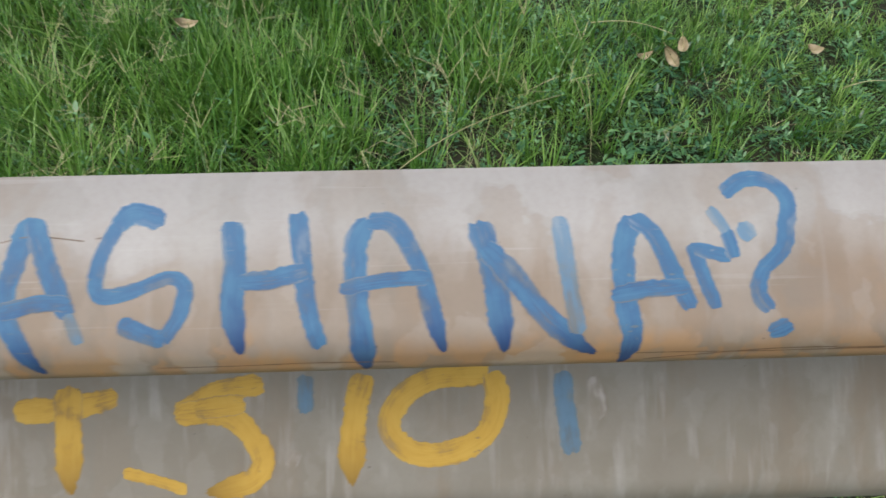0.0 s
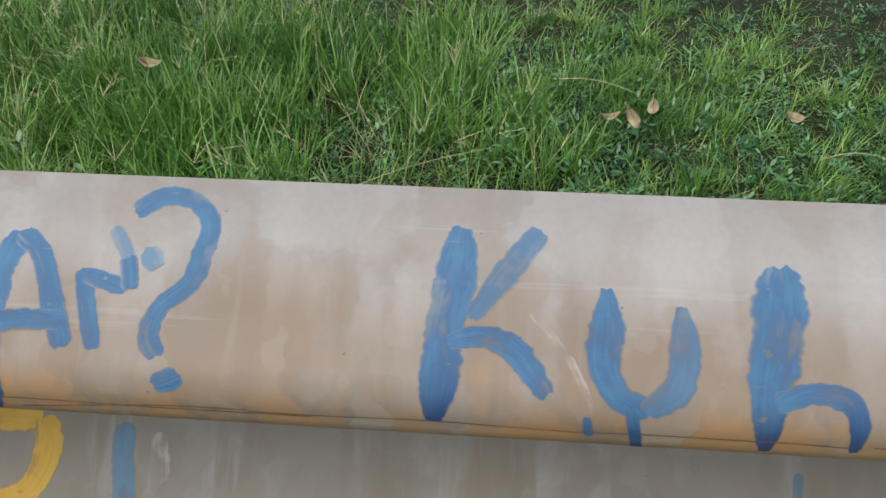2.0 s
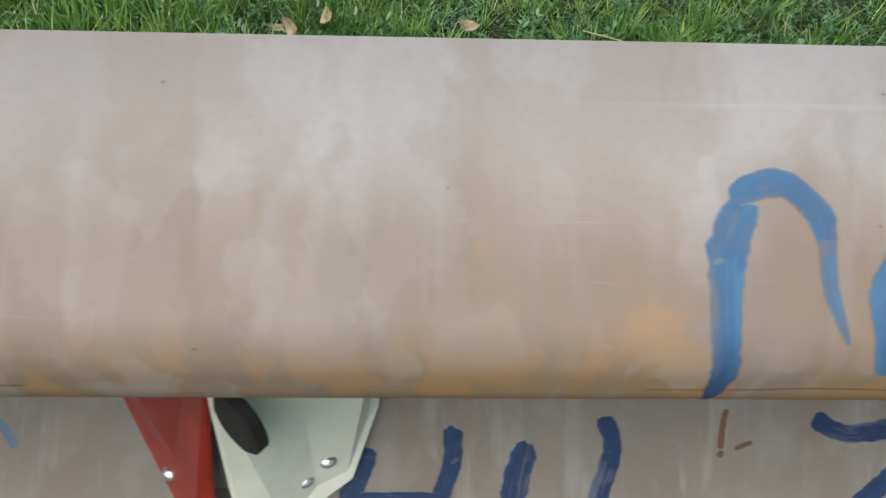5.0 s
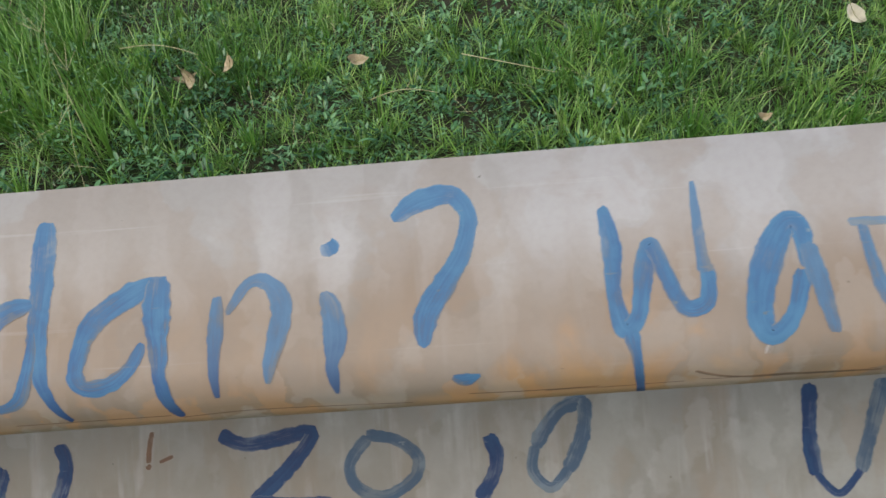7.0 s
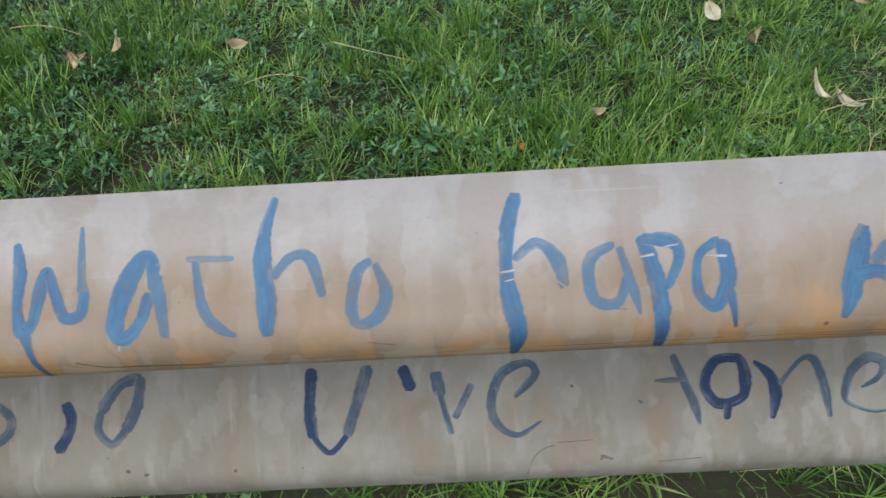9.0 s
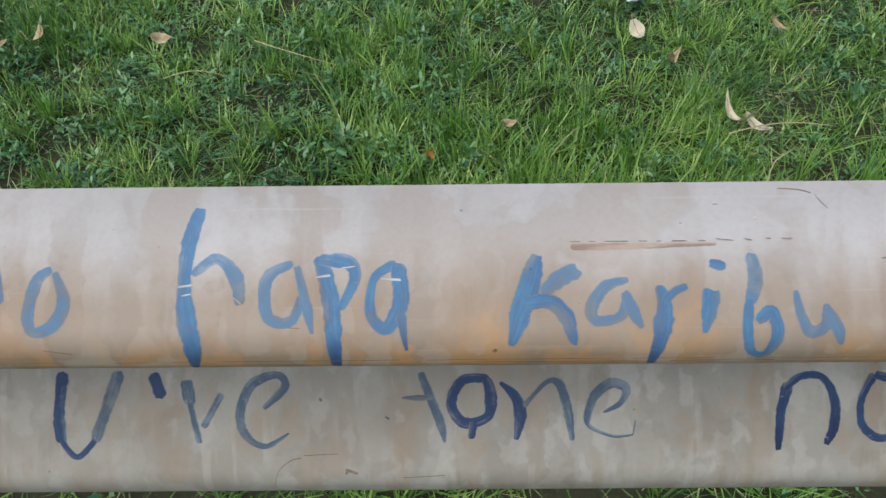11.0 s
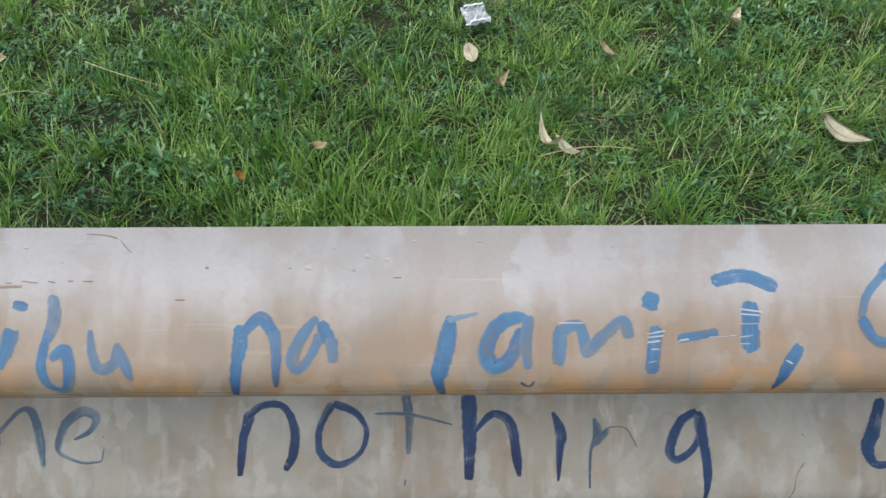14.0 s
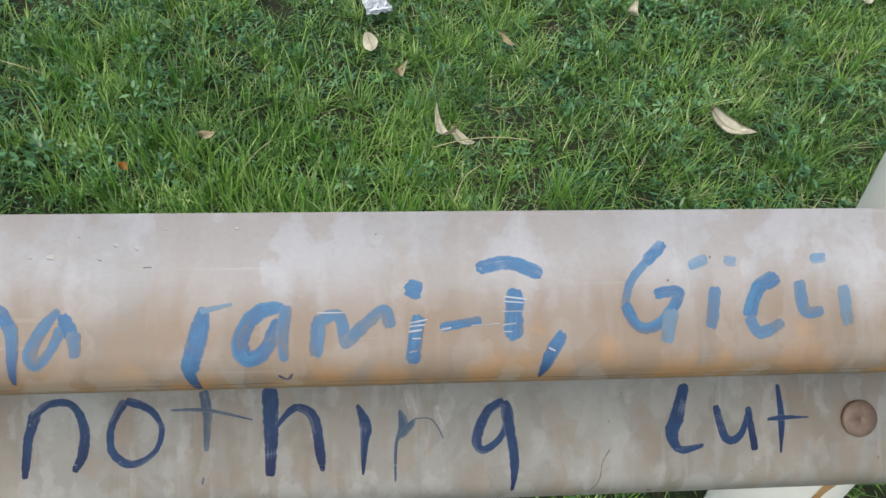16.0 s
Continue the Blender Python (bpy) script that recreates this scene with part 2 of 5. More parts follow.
def leaf_material(name, stops, through_light=0.3, rough=0.34, patch=2.5):
    """Foliage: each plant its own tint, each blade a little off it, light that passes through."""
    m = Mat(name, rough, 0.0, 0.5)
    co = m.coord()
    at = m.n.new("ShaderNodeAttribute")
    at.attribute_name = "tint"
    big = m.noise(co, patch, 3, 0.6)
    t = m.math("ADD", m.math("MULTIPLY", m.island(), 0.38), m.math("MULTIPLY", at.outputs["Fac"], 0.44))
    t = m.math("ADD", t, m.math("MULTIPLY", m.ramp(big, 0.3, 0.7), 0.18))
    k = m.n.new("ShaderNodeValToRGB")
    el = k.color_ramp.elements
    while len(el) < len(stops):
        el.new(0.5)
    for e, (p, c) in zip(el, stops):
        e.position, e.color = p, (*c, 1.0)
    m.l.new(t, k.inputs[0])
    m.base(k.outputs[0])
    tr = m.n.new("ShaderNodeBsdfTranslucent")
    m.l.new(k.outputs[0], tr.inputs[0])
    mx = m.n.new("ShaderNodeMixShader")
    mx.inputs[0].default_value = through_light
    m.l.new(m.b.outputs[0], mx.inputs[1])
    m.l.new(tr.outputs[0], mx.inputs[2])
    m.l.new(mx.outputs[0], m.out.inputs[0])
    return m.m


def soil_material():
    m = Mat("soil_and_thatch", 0.95, 0.0, 0.2)
    co = m.coord()
    a, b, c = m.noise(co, 3, 5), m.noise(co, 60, 5, 0.65), m.noise(m.scaled(co, 200, 60, 60), 1.0, 3)
    col = m.mix(m.ramp(a, 0.35, 0.65), (0.014, 0.020, 0.008), (0.030, 0.028, 0.018))
    col = m.mix(m.ramp(b, 0.5, 0.7, 0, 0.7), col, (0.03, 0.055, 0.014))
    col = m.mix(m.ramp(c, 0.62, 0.7, 0, 0.5), col, (0.13, 0.11, 0.07))
    x, y, _ = m.sep(co)
    far = m.math("MAXIMUM", m.math("ABSOLUTE", m.math("SUBTRACT", x, 1.6), 0.0), m.math("ABSOLUTE", m.math("SUBTRACT", y, 1.2), 0.0))
    grass = m.mix(m.ramp(b, 0.35, 0.65), (0.030, 0.062, 0.016), (0.070, 0.118, 0.034))
    m.base(m.mix(m.ramp(far, 1.8, 3.4), col, grass))
    m.bump(b, 0.7, 0.01)
    return m.m


STEEL = rail_material()
PAINT = {
    "b": paint_material("blue_brush_paint", (0.056, 0.152, 0.262), (0.013, 0.060, 0.180), 0.72),
    "p": paint_material("thin_blue_paint", (0.070, 0.150, 0.250), (0.030, 0.088, 0.195), 0.58),
    "f": paint_material("faded_blue_paint", (0.095, 0.185, 0.28), (0.060, 0.140, 0.255), 0.44),
    "d": paint_material("navy_brush_paint", (0.012, 0.040, 0.098), (0.003, 0.008, 0.055), 0.80),
    "n": paint_material("thin_navy_paint", (0.030, 0.062, 0.105), (0.010, 0.026, 0.070), 0.52),
    "y": paint_material("yellow_brush_paint", (0.46, 0.295, 0.055), (0.38, 0.225, 0.03), 0.85),
    "w": paint_material("pale_scuff", (0.38, 0.365, 0.35), (0.33, 0.31, 0.29), 0.25),
    "g": paint_material("grey_smear", (0.15, 0.110, 0.088), (0.13, 0.096, 0.076), 0.45),
    "s": paint_material("bare_scratch", (0.40, 0.45, 0.50), (0.32, 0.37, 0.44), 0.42),
    "k": paint_material("dark_crack", (0.09, 0.066, 0.05), (0.05, 0.038, 0.028), 0.6),
    "r": paint_material("rust_spot", (0.13, 0.07, 0.04), (0.07, 0.045, 0.03), 0.8),
}
RED = plain_material("dull_red_sheet", (0.17, 0.012, 0.010), (0.27, 0.024, 0.018), 55, 0.35, 0.0, 0.5, 0.15)
BRIGHT_RED = plain_material("bright_red_reflective_film", (0.30, 0.016, 0.010), (0.40, 0.028, 0.016), 30, 0.3, 0.0, 0.5, 0.1)
WHITE = plain_material("cream_reflective_sheet", (0.56, 0.57, 0.47), (0.66, 0.67, 0.57), 40, 0.35, 0.0, 0.5, 0.1)
ZINC = plain_material("zinc_plate", (0.40, 0.39, 0.37), (0.52, 0.51, 0.49), 60, 0.4, 0.6, 0.5, 0.2)
BOLT = plain_material("rusty_bolt_head", (0.14, 0.095, 0.07), (0.20, 0.145, 0.11), 120, 0.55, 0.2, 0.4, 0.4)
CHROME = plain_material("bright_bolt", (0.6, 0.6, 0.58), (0.75, 0.75, 0.73), 150, 0.25, 0.9, 0.5, 0.1)
DARK = plain_material("black_rubber", (0.012, 0.011, 0.01), (0.02, 0.018, 0.016), 60, 0.8)
CREAM = plain_material("cream_post_paint", (0.86, 0.83, 0.73), (0.92, 0.90, 0.83), 14, 0.6)
RUSTY = plain_material("rust_stain", (0.42, 0.24, 0.09), (0.55, 0.36, 0.18), 40, 0.7)
DRY = plain_material("dry_leaf_tissue", (0.42, 0.33, 0.20), (0.60, 0.51, 0.35), 60, 0.7, 0, 0.3, 0.5)
DRYPALE = plain_material("pale_dry_leaf_tissue", (0.60, 0.55, 0.43), (0.74, 0.69, 0.56), 60, 0.7, 0, 0.3, 0.5)
ORANGE = plain_material("orange_dead_leaf_tissue", (0.36, 0.15, 0.03), (0.48, 0.24, 0.06), 60, 0.7)
STALK = plain_material("straw", (0.25, 0.25, 0.11), (0.38, 0.35, 0.20), 60, 0.7)
PAPER = plain_material("white_wrapper", (0.62, 0.66, 0.72), (0.78, 0.80, 0.84), 60, 0.4)
SOIL = soil_material()
GRASS = leaf_material("grass_blade", [(0.0, (0.020, 0.057, 0.014)), (0.35, (0.065, 0.153, 0.029)), (0.65, (0.197, 0.356, 0.064)), (0.88, (0.355, 0.492, 0.146)), (1.0, (0.632, 0.652, 0.366))])
TUFT = leaf_material("bright_grass_blade", [(0.0, (0.023, 0.083, 0.013)), (0.4, (0.084, 0.213, 0.030)), (0.8, (0.206, 0.363, 0.069)), (1.0, (0.400, 0.477, 0.212))], 0.30)
PALE = leaf_material("half_dry_blade", [(0.0, (0.161, 0.218, 0.081)), (0.5, (0.345, 0.380, 0.184)), (1.0, (0.575, 0.552, 0.356))])
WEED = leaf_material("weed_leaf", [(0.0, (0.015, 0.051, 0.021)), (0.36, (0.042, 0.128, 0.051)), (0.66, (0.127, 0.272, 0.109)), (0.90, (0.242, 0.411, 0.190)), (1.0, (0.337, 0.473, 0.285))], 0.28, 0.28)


# ---- helpers of this scene ----
def finish(name, bm, material, parent=None, label="", smooth=True):
    me = bpy.data.meshes.new(name)
    bmesh.ops.recalc_face_normals(bm, faces=bm.faces)
    for f in bm.faces:
        f.smooth = smooth
    bm.to_mesh(me)
    bm.free()
    me.materials.append(material)
    ob = new(name, me)
    if parent:
        ob.parent = parent
    if label:
        ob["label"] = label
    return ob


def part(name, bm, material, parent, label="", smooth=False):
    return finish(name, bm, material, parent, label, smooth)


def thing(name, label, category, group="", kind="", at=(0, 0, 0)):
    ob = new(name)
    ob.empty_display_size = 0.05
    ob.location = at
    return tagged(ob, label, category, group, kind)


def box(bm, lo, hi, bevel=0.0):
    r = bmesh.ops.create_cube(bm, size=1)
    for v in r["verts"]:
        v.co = Vector([(a + b) / 2 + c * (b - a) for a, b, c in zip(lo, hi, v.co)])
    if bevel:
        es = list({e for v in r["verts"] for e in v.link_edges})
        bmesh.ops.bevel(bm, geom=es, offset=bevel, segments=2, affect="EDGES", profile=0.5)
    return bm


# ---- W-shaped rail section: (height under the top, depth behind the front) ----
CORNERS = [(0, .08), (-.046, 0), (-.072, 0), (-.136, .083), (-.176, .083), (-.24, 0), (-.266, 0), (-.312, .08)]


def rounded(corners, r, n):
    v = [Vector(c) for c in corners]
    out = [v[0]]
    for a, b, c in zip(v, v[1:], v[2:]):
        u, w = (a - b).normalized(), (c - b).normalized()
        ang = u.angle(w)
        d = r / math.tan(ang / 2)
        mid = b + (u + w).normalized() * r / math.sin(ang / 2)
        p, q = b + u * d - mid, b + w * d - mid
        turn = p.angle_signed(q)
        for k in range(n + 1):
            t = -turn * k / n
            out.append(mid + Vector((p.x * math.cos(t) - p.y * math.sin(t), p.x * math.sin(t) + p.y * math.cos(t))))
    return out + [v[-1]]


SECTION = rounded(CORNERS, 0.020, 14)
ARC = [0.0]
for a, b in zip(SECTION, SECTION[1:]):
    ARC.append(ARC[-1] + (b - a).length)
SEC_S = np.array(ARC)
SEC_Z = np.array([p.x for p in SECTION])
SEC_Y = np.array([p.y for p in SECTION])


def skin(x, s, lift=0.0):
    """The place on the rail's face at x, s metres down along its section from the top edge, lifted off it."""
    s = min(max(s, 0.0005), ARC[-1] - 0.0005)
    y, z = np.interp(s, SEC_S, SEC_Y), np.interp(s, SEC_S, SEC_Z)
    dy = np.interp(s + 0.002, SEC_S, SEC_Y) - np.interp(s - 0.002, SEC_S, SEC_Y)
    dz = np.interp(s + 0.002, SEC_S, SEC_Z) - np.interp(s - 0.002, SEC_S, SEC_Z)
    k = lift / max(math.hypot(dy, dz), 1e-9)
    return Vector((x, y + dz * k, RAIL_TOP + z - dy * k))


# ---- ground ----
def rise(x, y):
    return 0.012 * noise.noise((x * 1.3, y * 1.3, 0)) + 0.006 * noise.noise((x * 6, y * 6, 3))


def build_ground():
    xs = sorted(set([round(-2.5 + 0.06 * i, 3) for i in range(150)] + [-400, -120, -40, -15, -6, 9, 16, 40, 120, 400]))
    ys = sorted(set([round(-1.0 + 0.06 * i, 3) for i in range(90)] + [-400, -120, -40, -15, -6, -3, 6, 9, 16, 40, 120, 400]))
    verts = [(x, y, rise(x, y) if abs(x) < 10 and abs(y) < 8 else 0.0) for y in ys for x in xs]
    n = len(xs)
    faces = [(j * n + i, j * n + i + 1, (j + 1) * n + i + 1, (j + 1) * n + i) for j in range(len(ys) - 1) for i in range(n - 1)]
    me = bpy.data.meshes.new("ground")
    me.from_pydata(verts, [], faces)
    me.shade_smooth()
    me.materials.append(SOIL)
    tagged(new("ground", me), "dark soil with dead thatch under the grass", "ground", kind="structure")


build_ground()

# ---- the crash barrier ----
X0, X1 = -4.0, 9.0
barrier = thing("guardrail", "weathered galvanised steel road guardrail with hand-painted blue writing", "guardrail", at=(0, 0, 0))


def build_beam():
    bm = bmesh.new()
    xs = [X0 + 0.1 * i for i in range(int((X1 - X0) / 0.1) + 1)]
    front = SECTION
    back = []
    for i, p in enumerate(front):
        a, b = front[max(i - 1, 0)], front[min(i + 1, len(front) - 1)]
        d = (b - a).normalized()
        back.append(p + Vector((-d.y, d.x)) * -0.0032)
    ring = list(front) + list(reversed(back))
    rows = []
    for x in xs:
        rows.append([bm.verts.new((x, p.y, RAIL_TOP + p.x)) for p in ring])
    m = len(ring)
    for a, b in zip(rows, rows[1:]):
        for i in range(m):
            bm.faces.new((a[i], a[(i + 1) % m], b[(i + 1) % m], b[i]))
    bm.faces.new(rows[0])
    bm.faces.new(list(reversed(rows[-1])))
    ob = part("rail_beam", bm, STEEL, barrier, "double-wave steel beam with rusty tan film and worn zinc", True)
    return ob


beam = build_beam()


def ribbon(bm, uvl, pool, pts, width, seed):
    """A brush stroke along pts (x, s) on the rail's face."""
    rnd = random.Random(seed)
    line = [Vector(p) for p in pts]
    wide = list(width) if isinstance(width, (tuple, list)) else [width] * len(line)
    width = sum(wide) / len(wide)
    bent = max(wide) > min(wide)
    # a smooth line through the points
    fine, girth = [], []
    for i in range(len(line) - 1):
        p0, p1, p2, p3 = line[max(i - 1, 0)], line[i], line[i + 1], line[min(i + 2, len(line) - 1)]
        n = max(2, int((p2 - p1).length / 0.0014))
        for k in range(n):
            t = k / n
            girth.append(wide[i] + (wide[i + 1] - wide[i]) * t * t * (3 - 2 * t))
            fine.append(0.5 * (2 * p1 + (p2 - p0) * t + (2 * p0 - 5 * p1 + 4 * p2 - p3) * t * t + (3 * p1 - p0 - 3 * p2 + p3) * t ** 3))
    fine.append(line[-1])
    girth.append(wide[-1])
    run = [0.0]
    for a, b in zip(fine, fine[1:]):
        run.append(run[-1] + (b - a).length)
    full = max(run[-1], 1e-4)
    cap = min(width * 0.35, full * 0.4)
    upper = line[0].y < 0.19
    drip = line[-1].y > line[0].y + 0.02 and (0.094 < line[-1].y < 0.15 or line[-1].y > 0.335)
    rows = []
    off = rnd.uniform(0, 50)
    for i, p in enumerate(fine):
        d = (fine[min(i + 1, len(fine) - 1)] - fine[max(i - 1, 0)]).normalized()
        nrm = Vector((-d.y, d.x))
        near = min(run[i], full - run[i])
        w = girth[i] / 2 * (0.74 + 0.26 * math.sqrt(min(1.0, near / max(cap, 1e-4))))
        if drip and not bent:
            w *= 1 - 0.62 * max(0.0, 1 - (full - run[i]) / 0.016)
        w *= 1 + 0.16 * noise.noise((run[i] * 40 + off, 0, 0))
        jl = 0.07 * girth[i] * noise.noise((run[i] * 260, off, 1)) + 0.04 * girth[i] * noise.noise((run[i] * 800, off, 4))
        jr = 0.07 * girth[i] * noise.noise((run[i] * 260, off, 7)) + 0.04 * girth[i] * noise.noise((run[i] * 800, off, 9))
        row = []
        for k, u in enumerate((-1, -0.85, -0.4, 0, 0.4, 0.85, 1)):
            side = u * w + (jl if k < 2 else jr if k > 4 else 0)
            q = p + nrm * side
            if i in (0, len(fine) - 1):
                q += d * (1 if i else -1) * girth[i] * (0.08 * (1 - u * u) + 0.09 * rnd.uniform(-1, 1))
            s = min(q.y, 0.1195) if upper else max(q.y, 0.245)
            v = bm.verts.new(skin(q.x, s, 0.00012 + 0.0004 * run[i]))
            v[pool] = max(0.0, 1 - (full - run[i]) / 0.034) ** 1.3 if drip else 0.0
            row.append((v, (run[i] + off, u)))
        rows.append(row)
    for a, b in zip(rows, rows[1:]):
        for i in range(6):
            c = [a[i], a[i + 1], b[i + 1], b[i]]
            f = bm.faces.new([v for v, _ in c])
            f.smooth = True
            f.normal_update()
            mid = f.calc_center_median()
            if f.normal.dot(mid - Vector((mid.x, 0.06, RAIL_TOP - (0.06 if upper else 0.253)))) < 0:
                f.normal_flip()
                c = [c[3], c[2], c[1], c[0]]
            look_up = dict(c)
            for lp in f.loops:
                lp[uvl].uv = look_up[lp.vert]


PAINT_LABEL = {"b": "blue brushed paint", "d": "dark navy brushed paint", "n": "thin worn navy paint", "y": "yellow brushed paint", "f": "faded pale blue paint",
               "p": "thin blue paint", "w": "pale scuffed patch", "g": "grey-brown smear", "s": "white scratch", "k": "dark fine crack", "r": "dark rust spot"}


def glyph(name, x0, s0, strokes):
    """One painted sign or mark on the beam; strokes in millimetres from (x0, s0)."""
    me = bpy.data.meshes.new(name)
    bm = bmesh.new()
    uvl = bm.loops.layers.uv.new("stroke")
    pool = bm.verts.layers.float.new("pool")
    kinds = []
    for i, (c, w, pts) in enumerate(strokes):
        if c not in kinds:
            kinds.append(c)
        n0 = len(bm.faces)
        if isinstance(w, tuple):
            w = tuple(v / 1000 for v in w)
        else:
            w *= 0.00103 * (1.25 if c == "y" else 0.98 if c in "dn" else 1.05 if x0 < 0.6 else 0.82 if x0 < 1.05 else 0.78 if x0 < 2.15 else 0.92)
        ribbon(bm, uvl, pool, [(x0 + a / 1000, s0 + b / 1000) for a, b in pts], w, int(x0 * 1000) + 17 * i)
        bm.faces.ensure_lookup_table()
        for f in bm.faces[n0:]:
            f.material_index = kinds.index(c)
        # later strokes lie a hair above earlier ones
        for v in {v for f in bm.faces[n0:] for v in f.verts}:
            v.co += Vector((0, -0.00005, 0.00005)) * (i + (6 if c == "s" else 0))
    bm.to_mesh(me)
    bm.free()
    for c in kinds:
        me.materials.append(PAINT[c])
    ob = new(name, me)
    ob.parent = beam
    ob["label"] = PAINT_LABEL[kinds[0]]
    return ob


glyph("letter_a", 0.105, 0.024, [("b", 11, [(14, 0), (9, 8), (6, 22), (2, 37), (4, 51), (11, 66), (18, 83)]), ("b", 11, [(14, 0), (21, 20), (28, 37), (34, 49)]), ("f", 6, [(34, 49), (40, 63)]), ("b", 9, [(0, 47), (17, 43), (34, 43)])])
glyph("letter_s", 0.152, 0.021, [("b", 12, [(32, 4), (18, 0), (10, 6)]), ("b", 8, [(10, 6), (2, 23), (0, 39), (6, 43), (20, 40), (37, 34), (45, 39), (43, 52), (35, 66)]), ("b", 10, [(35, 66), (24, 62), (13, 57)])])
glyph("letter_h", 0.22, 0.023, [("b", 12, [(0, 4), (2, 26), (1, 47), (5, 72)]), ("b", 10, [(34, 0), (36, 21), (39, 48), (45, 69)]), ("b", 10, [(5, 35), (21, 34), (38, 30)])])
glyph("letter_a", 0.276, 0.028, [("b", 12, [(15, 0), (8, 11), (8, 37), (10, 57), (12, 84)]), ("b", 10, [(15, 0), (28, 2), (41, 26), (46, 47), (52, 69)]), ("b", 8, [(0, 35), (22, 31), (45, 30)])])
glyph("letter_n", 0.348, 0.028, [("b", 13, [(0, 2), (6, 27), (9, 51), (11, 70)]), ("b", 12, [(3, 15), (16, 30), (32, 51), (45, 63), (58, 74)]), ("f", 9, [(42, 0), (44, 19), (47, 46), (49, 60)])])
glyph("letter_a", 0.416, 0.029, [("b", 12, [(13, 0), (7, 16), (6, 42), (9, 63), (6, 83)]), ("b", 10, [(13, 0), (24, 10), (34, 35), (40, 48)]), ("b", 9, [(0, 41), (16, 38), (38, 37)])])
glyph("letter_n", 0.459, 0.025, [("b", 8, [(0, 19), (4, 33), (10, 52)]), ("b", 8, [(2, 21), (20, 26)]), ("b", 8, [(22, 26), (19, 12)]), ("f", 6, [(19, 12), (11, 0)])])
glyph("question_mark", 0.478, 0.01, [("b", 9, [(0, 7), (10, 0), (23, 0), (34, 10), (32, 25), (29, 37), (17, 49), (14, 61), (19, 69)]), ("b", 9, [(19, 81), (29, 77)]), ("f", 10, [(8, 24), (13, 31)])])
glyph("digit_seven", 0.037, 0.278, [("y", 14, [(0, 14), (35, 13), (67, 6)]), ("y", 16, [(35, 0), (35, 27), (36, 69)])])
glyph("digit_five", 0.11, 0.278, [("y", 13, [(95, 0), (66, 4), (37, 19)]), ("y", 14, [(37, 19), (70, 20), (89, 38), (95, 54), (85, 67), (58, 73)]), ("y", 7, [(0, 58), (19, 63), (42, 71)]), ("y", 12, [(50, 16), (82, 13)])])
glyph("digit_one", 0.266, 0.274, [("y", 15, [(10, 0), (4, 21), (1, 48), (0, 74)])])
glyph("digit_zero", 0.293, 0.275, [("y", 14, [(69, 0), (33, 2), (9, 15), (0, 36), (16, 53), (43, 54), (67, 42), (76, 19), (73, 0)])])
glyph("paint_drip", 0.235, 0.273, [("f", 12, [(0, 0), (0, 25)])])
glyph("paint_drip", 0.416, 0.276, [("f", 14, [(0, 0), (1, 23), (5, 55)])])
glyph("letter_k", 0.613, 0.018, [("b", (13.4, 18.9, 18.9, 17.1, 9.8), [(8, 1), (6, 24), (3, 43), (2, 62), (0, 83)]), ("p", (11.6, 11.0, 8.5), [(41, 0), (28, 18), (14, 38)]), ("b", (7.3, 9.8, 12.8, 9.2), [(5, 49), (18, 46), (32, 51), (45, 68)])])
glyph("letter_u", 0.681, 0.042, [("b", (6.7, 15.2, 14.0, 11.6, 10.4), [(1, 0), (1, 16), (0, 32), (7, 44), (19, 48)]), ("p", (10.4, 12.8, 14.0, 5.5), [(17, 48), (29, 39), (32, 23), (31, 6)]), ("b", (6.1, 4.9), [(11, 48), (17, 75)])])
glyph("paint_drip", 0.675, 0.096, [("b", 5, [(0, 0), (2, 10)])])
glyph("letter_l", 0.745, 0.030, [("b", (17.1, 23.2, 22.6, 15.9, 6.1), [(7, 0), (6, 19), (3, 38), (0, 54), (3, 80)]), ("b", (9.2, 9.2, 11.0, 9.2, 4.3), [(3, 55), (17, 50), (30, 52), (35, 60), (37, 77)])])
glyph("paint_drip", 0.652, 0.053, [("w", 6, [(0, 0), (12, 15), (21, 31), (24, 41)]), ("b", 5, [(23, 42), (24, 52)])])
glyph("letter_e", 0.797, 0.033, [("p", 12, [(13, 0), (12, 14), (10, 30), (7, 49), (7, 57)]), ("b", 9, [(12, 1), (29, 3), (55, 6)]), ("b", 10, [(9, 26), (28, 28), (48, 27)]), ("b", 9, [(0, 45), (20, 45), (44, 45)]), ("f", 8, [(31, 53), (47, 53)])])
glyph("paint_drip", 0.884, 0.085, [("f", 4, [(0, 0), (0, 9)]), ("b", 5, [(0, 9), (1, 20)])])
glyph("paint_drip", 0.894, 0.101, [("b", 4, [(0, 0), (5, 3)])])
glyph("letter_n", 0.946, 0.041, [("b", (6.6, 13.2, 8.9, 12.7, 4.7), [(3, 4), (2, 17), (1, 31), (2, 44), (0, 59)]), ("b", (7.0, 8.9, 8.9, 9.4), [(5, 4), (17, 1), (29, 0), (36, 10)]), ("p", (8.9, 8.5, 4.7), [(36, 9), (39, 21), (39, 35)])])
glyph("letter_d", 0.993, 0.030, [("b", (6.6, 8.9, 8.0, 8.9, 9.9, 9.9, 9.4, 7.0, 5.2, 10.8, 2.8), [(0, 9), (12, 3), (30, 0), (45, 3), (54, 12), (57, 25), (55, 37), (45, 48), (29, 54), (12, 56), (4, 56)]), ("b", (12.7, 14.1, 10.8, 9.9, 5.2), [(25, 2), (24, 19), (21, 33), (19, 47), (20, 64)])])
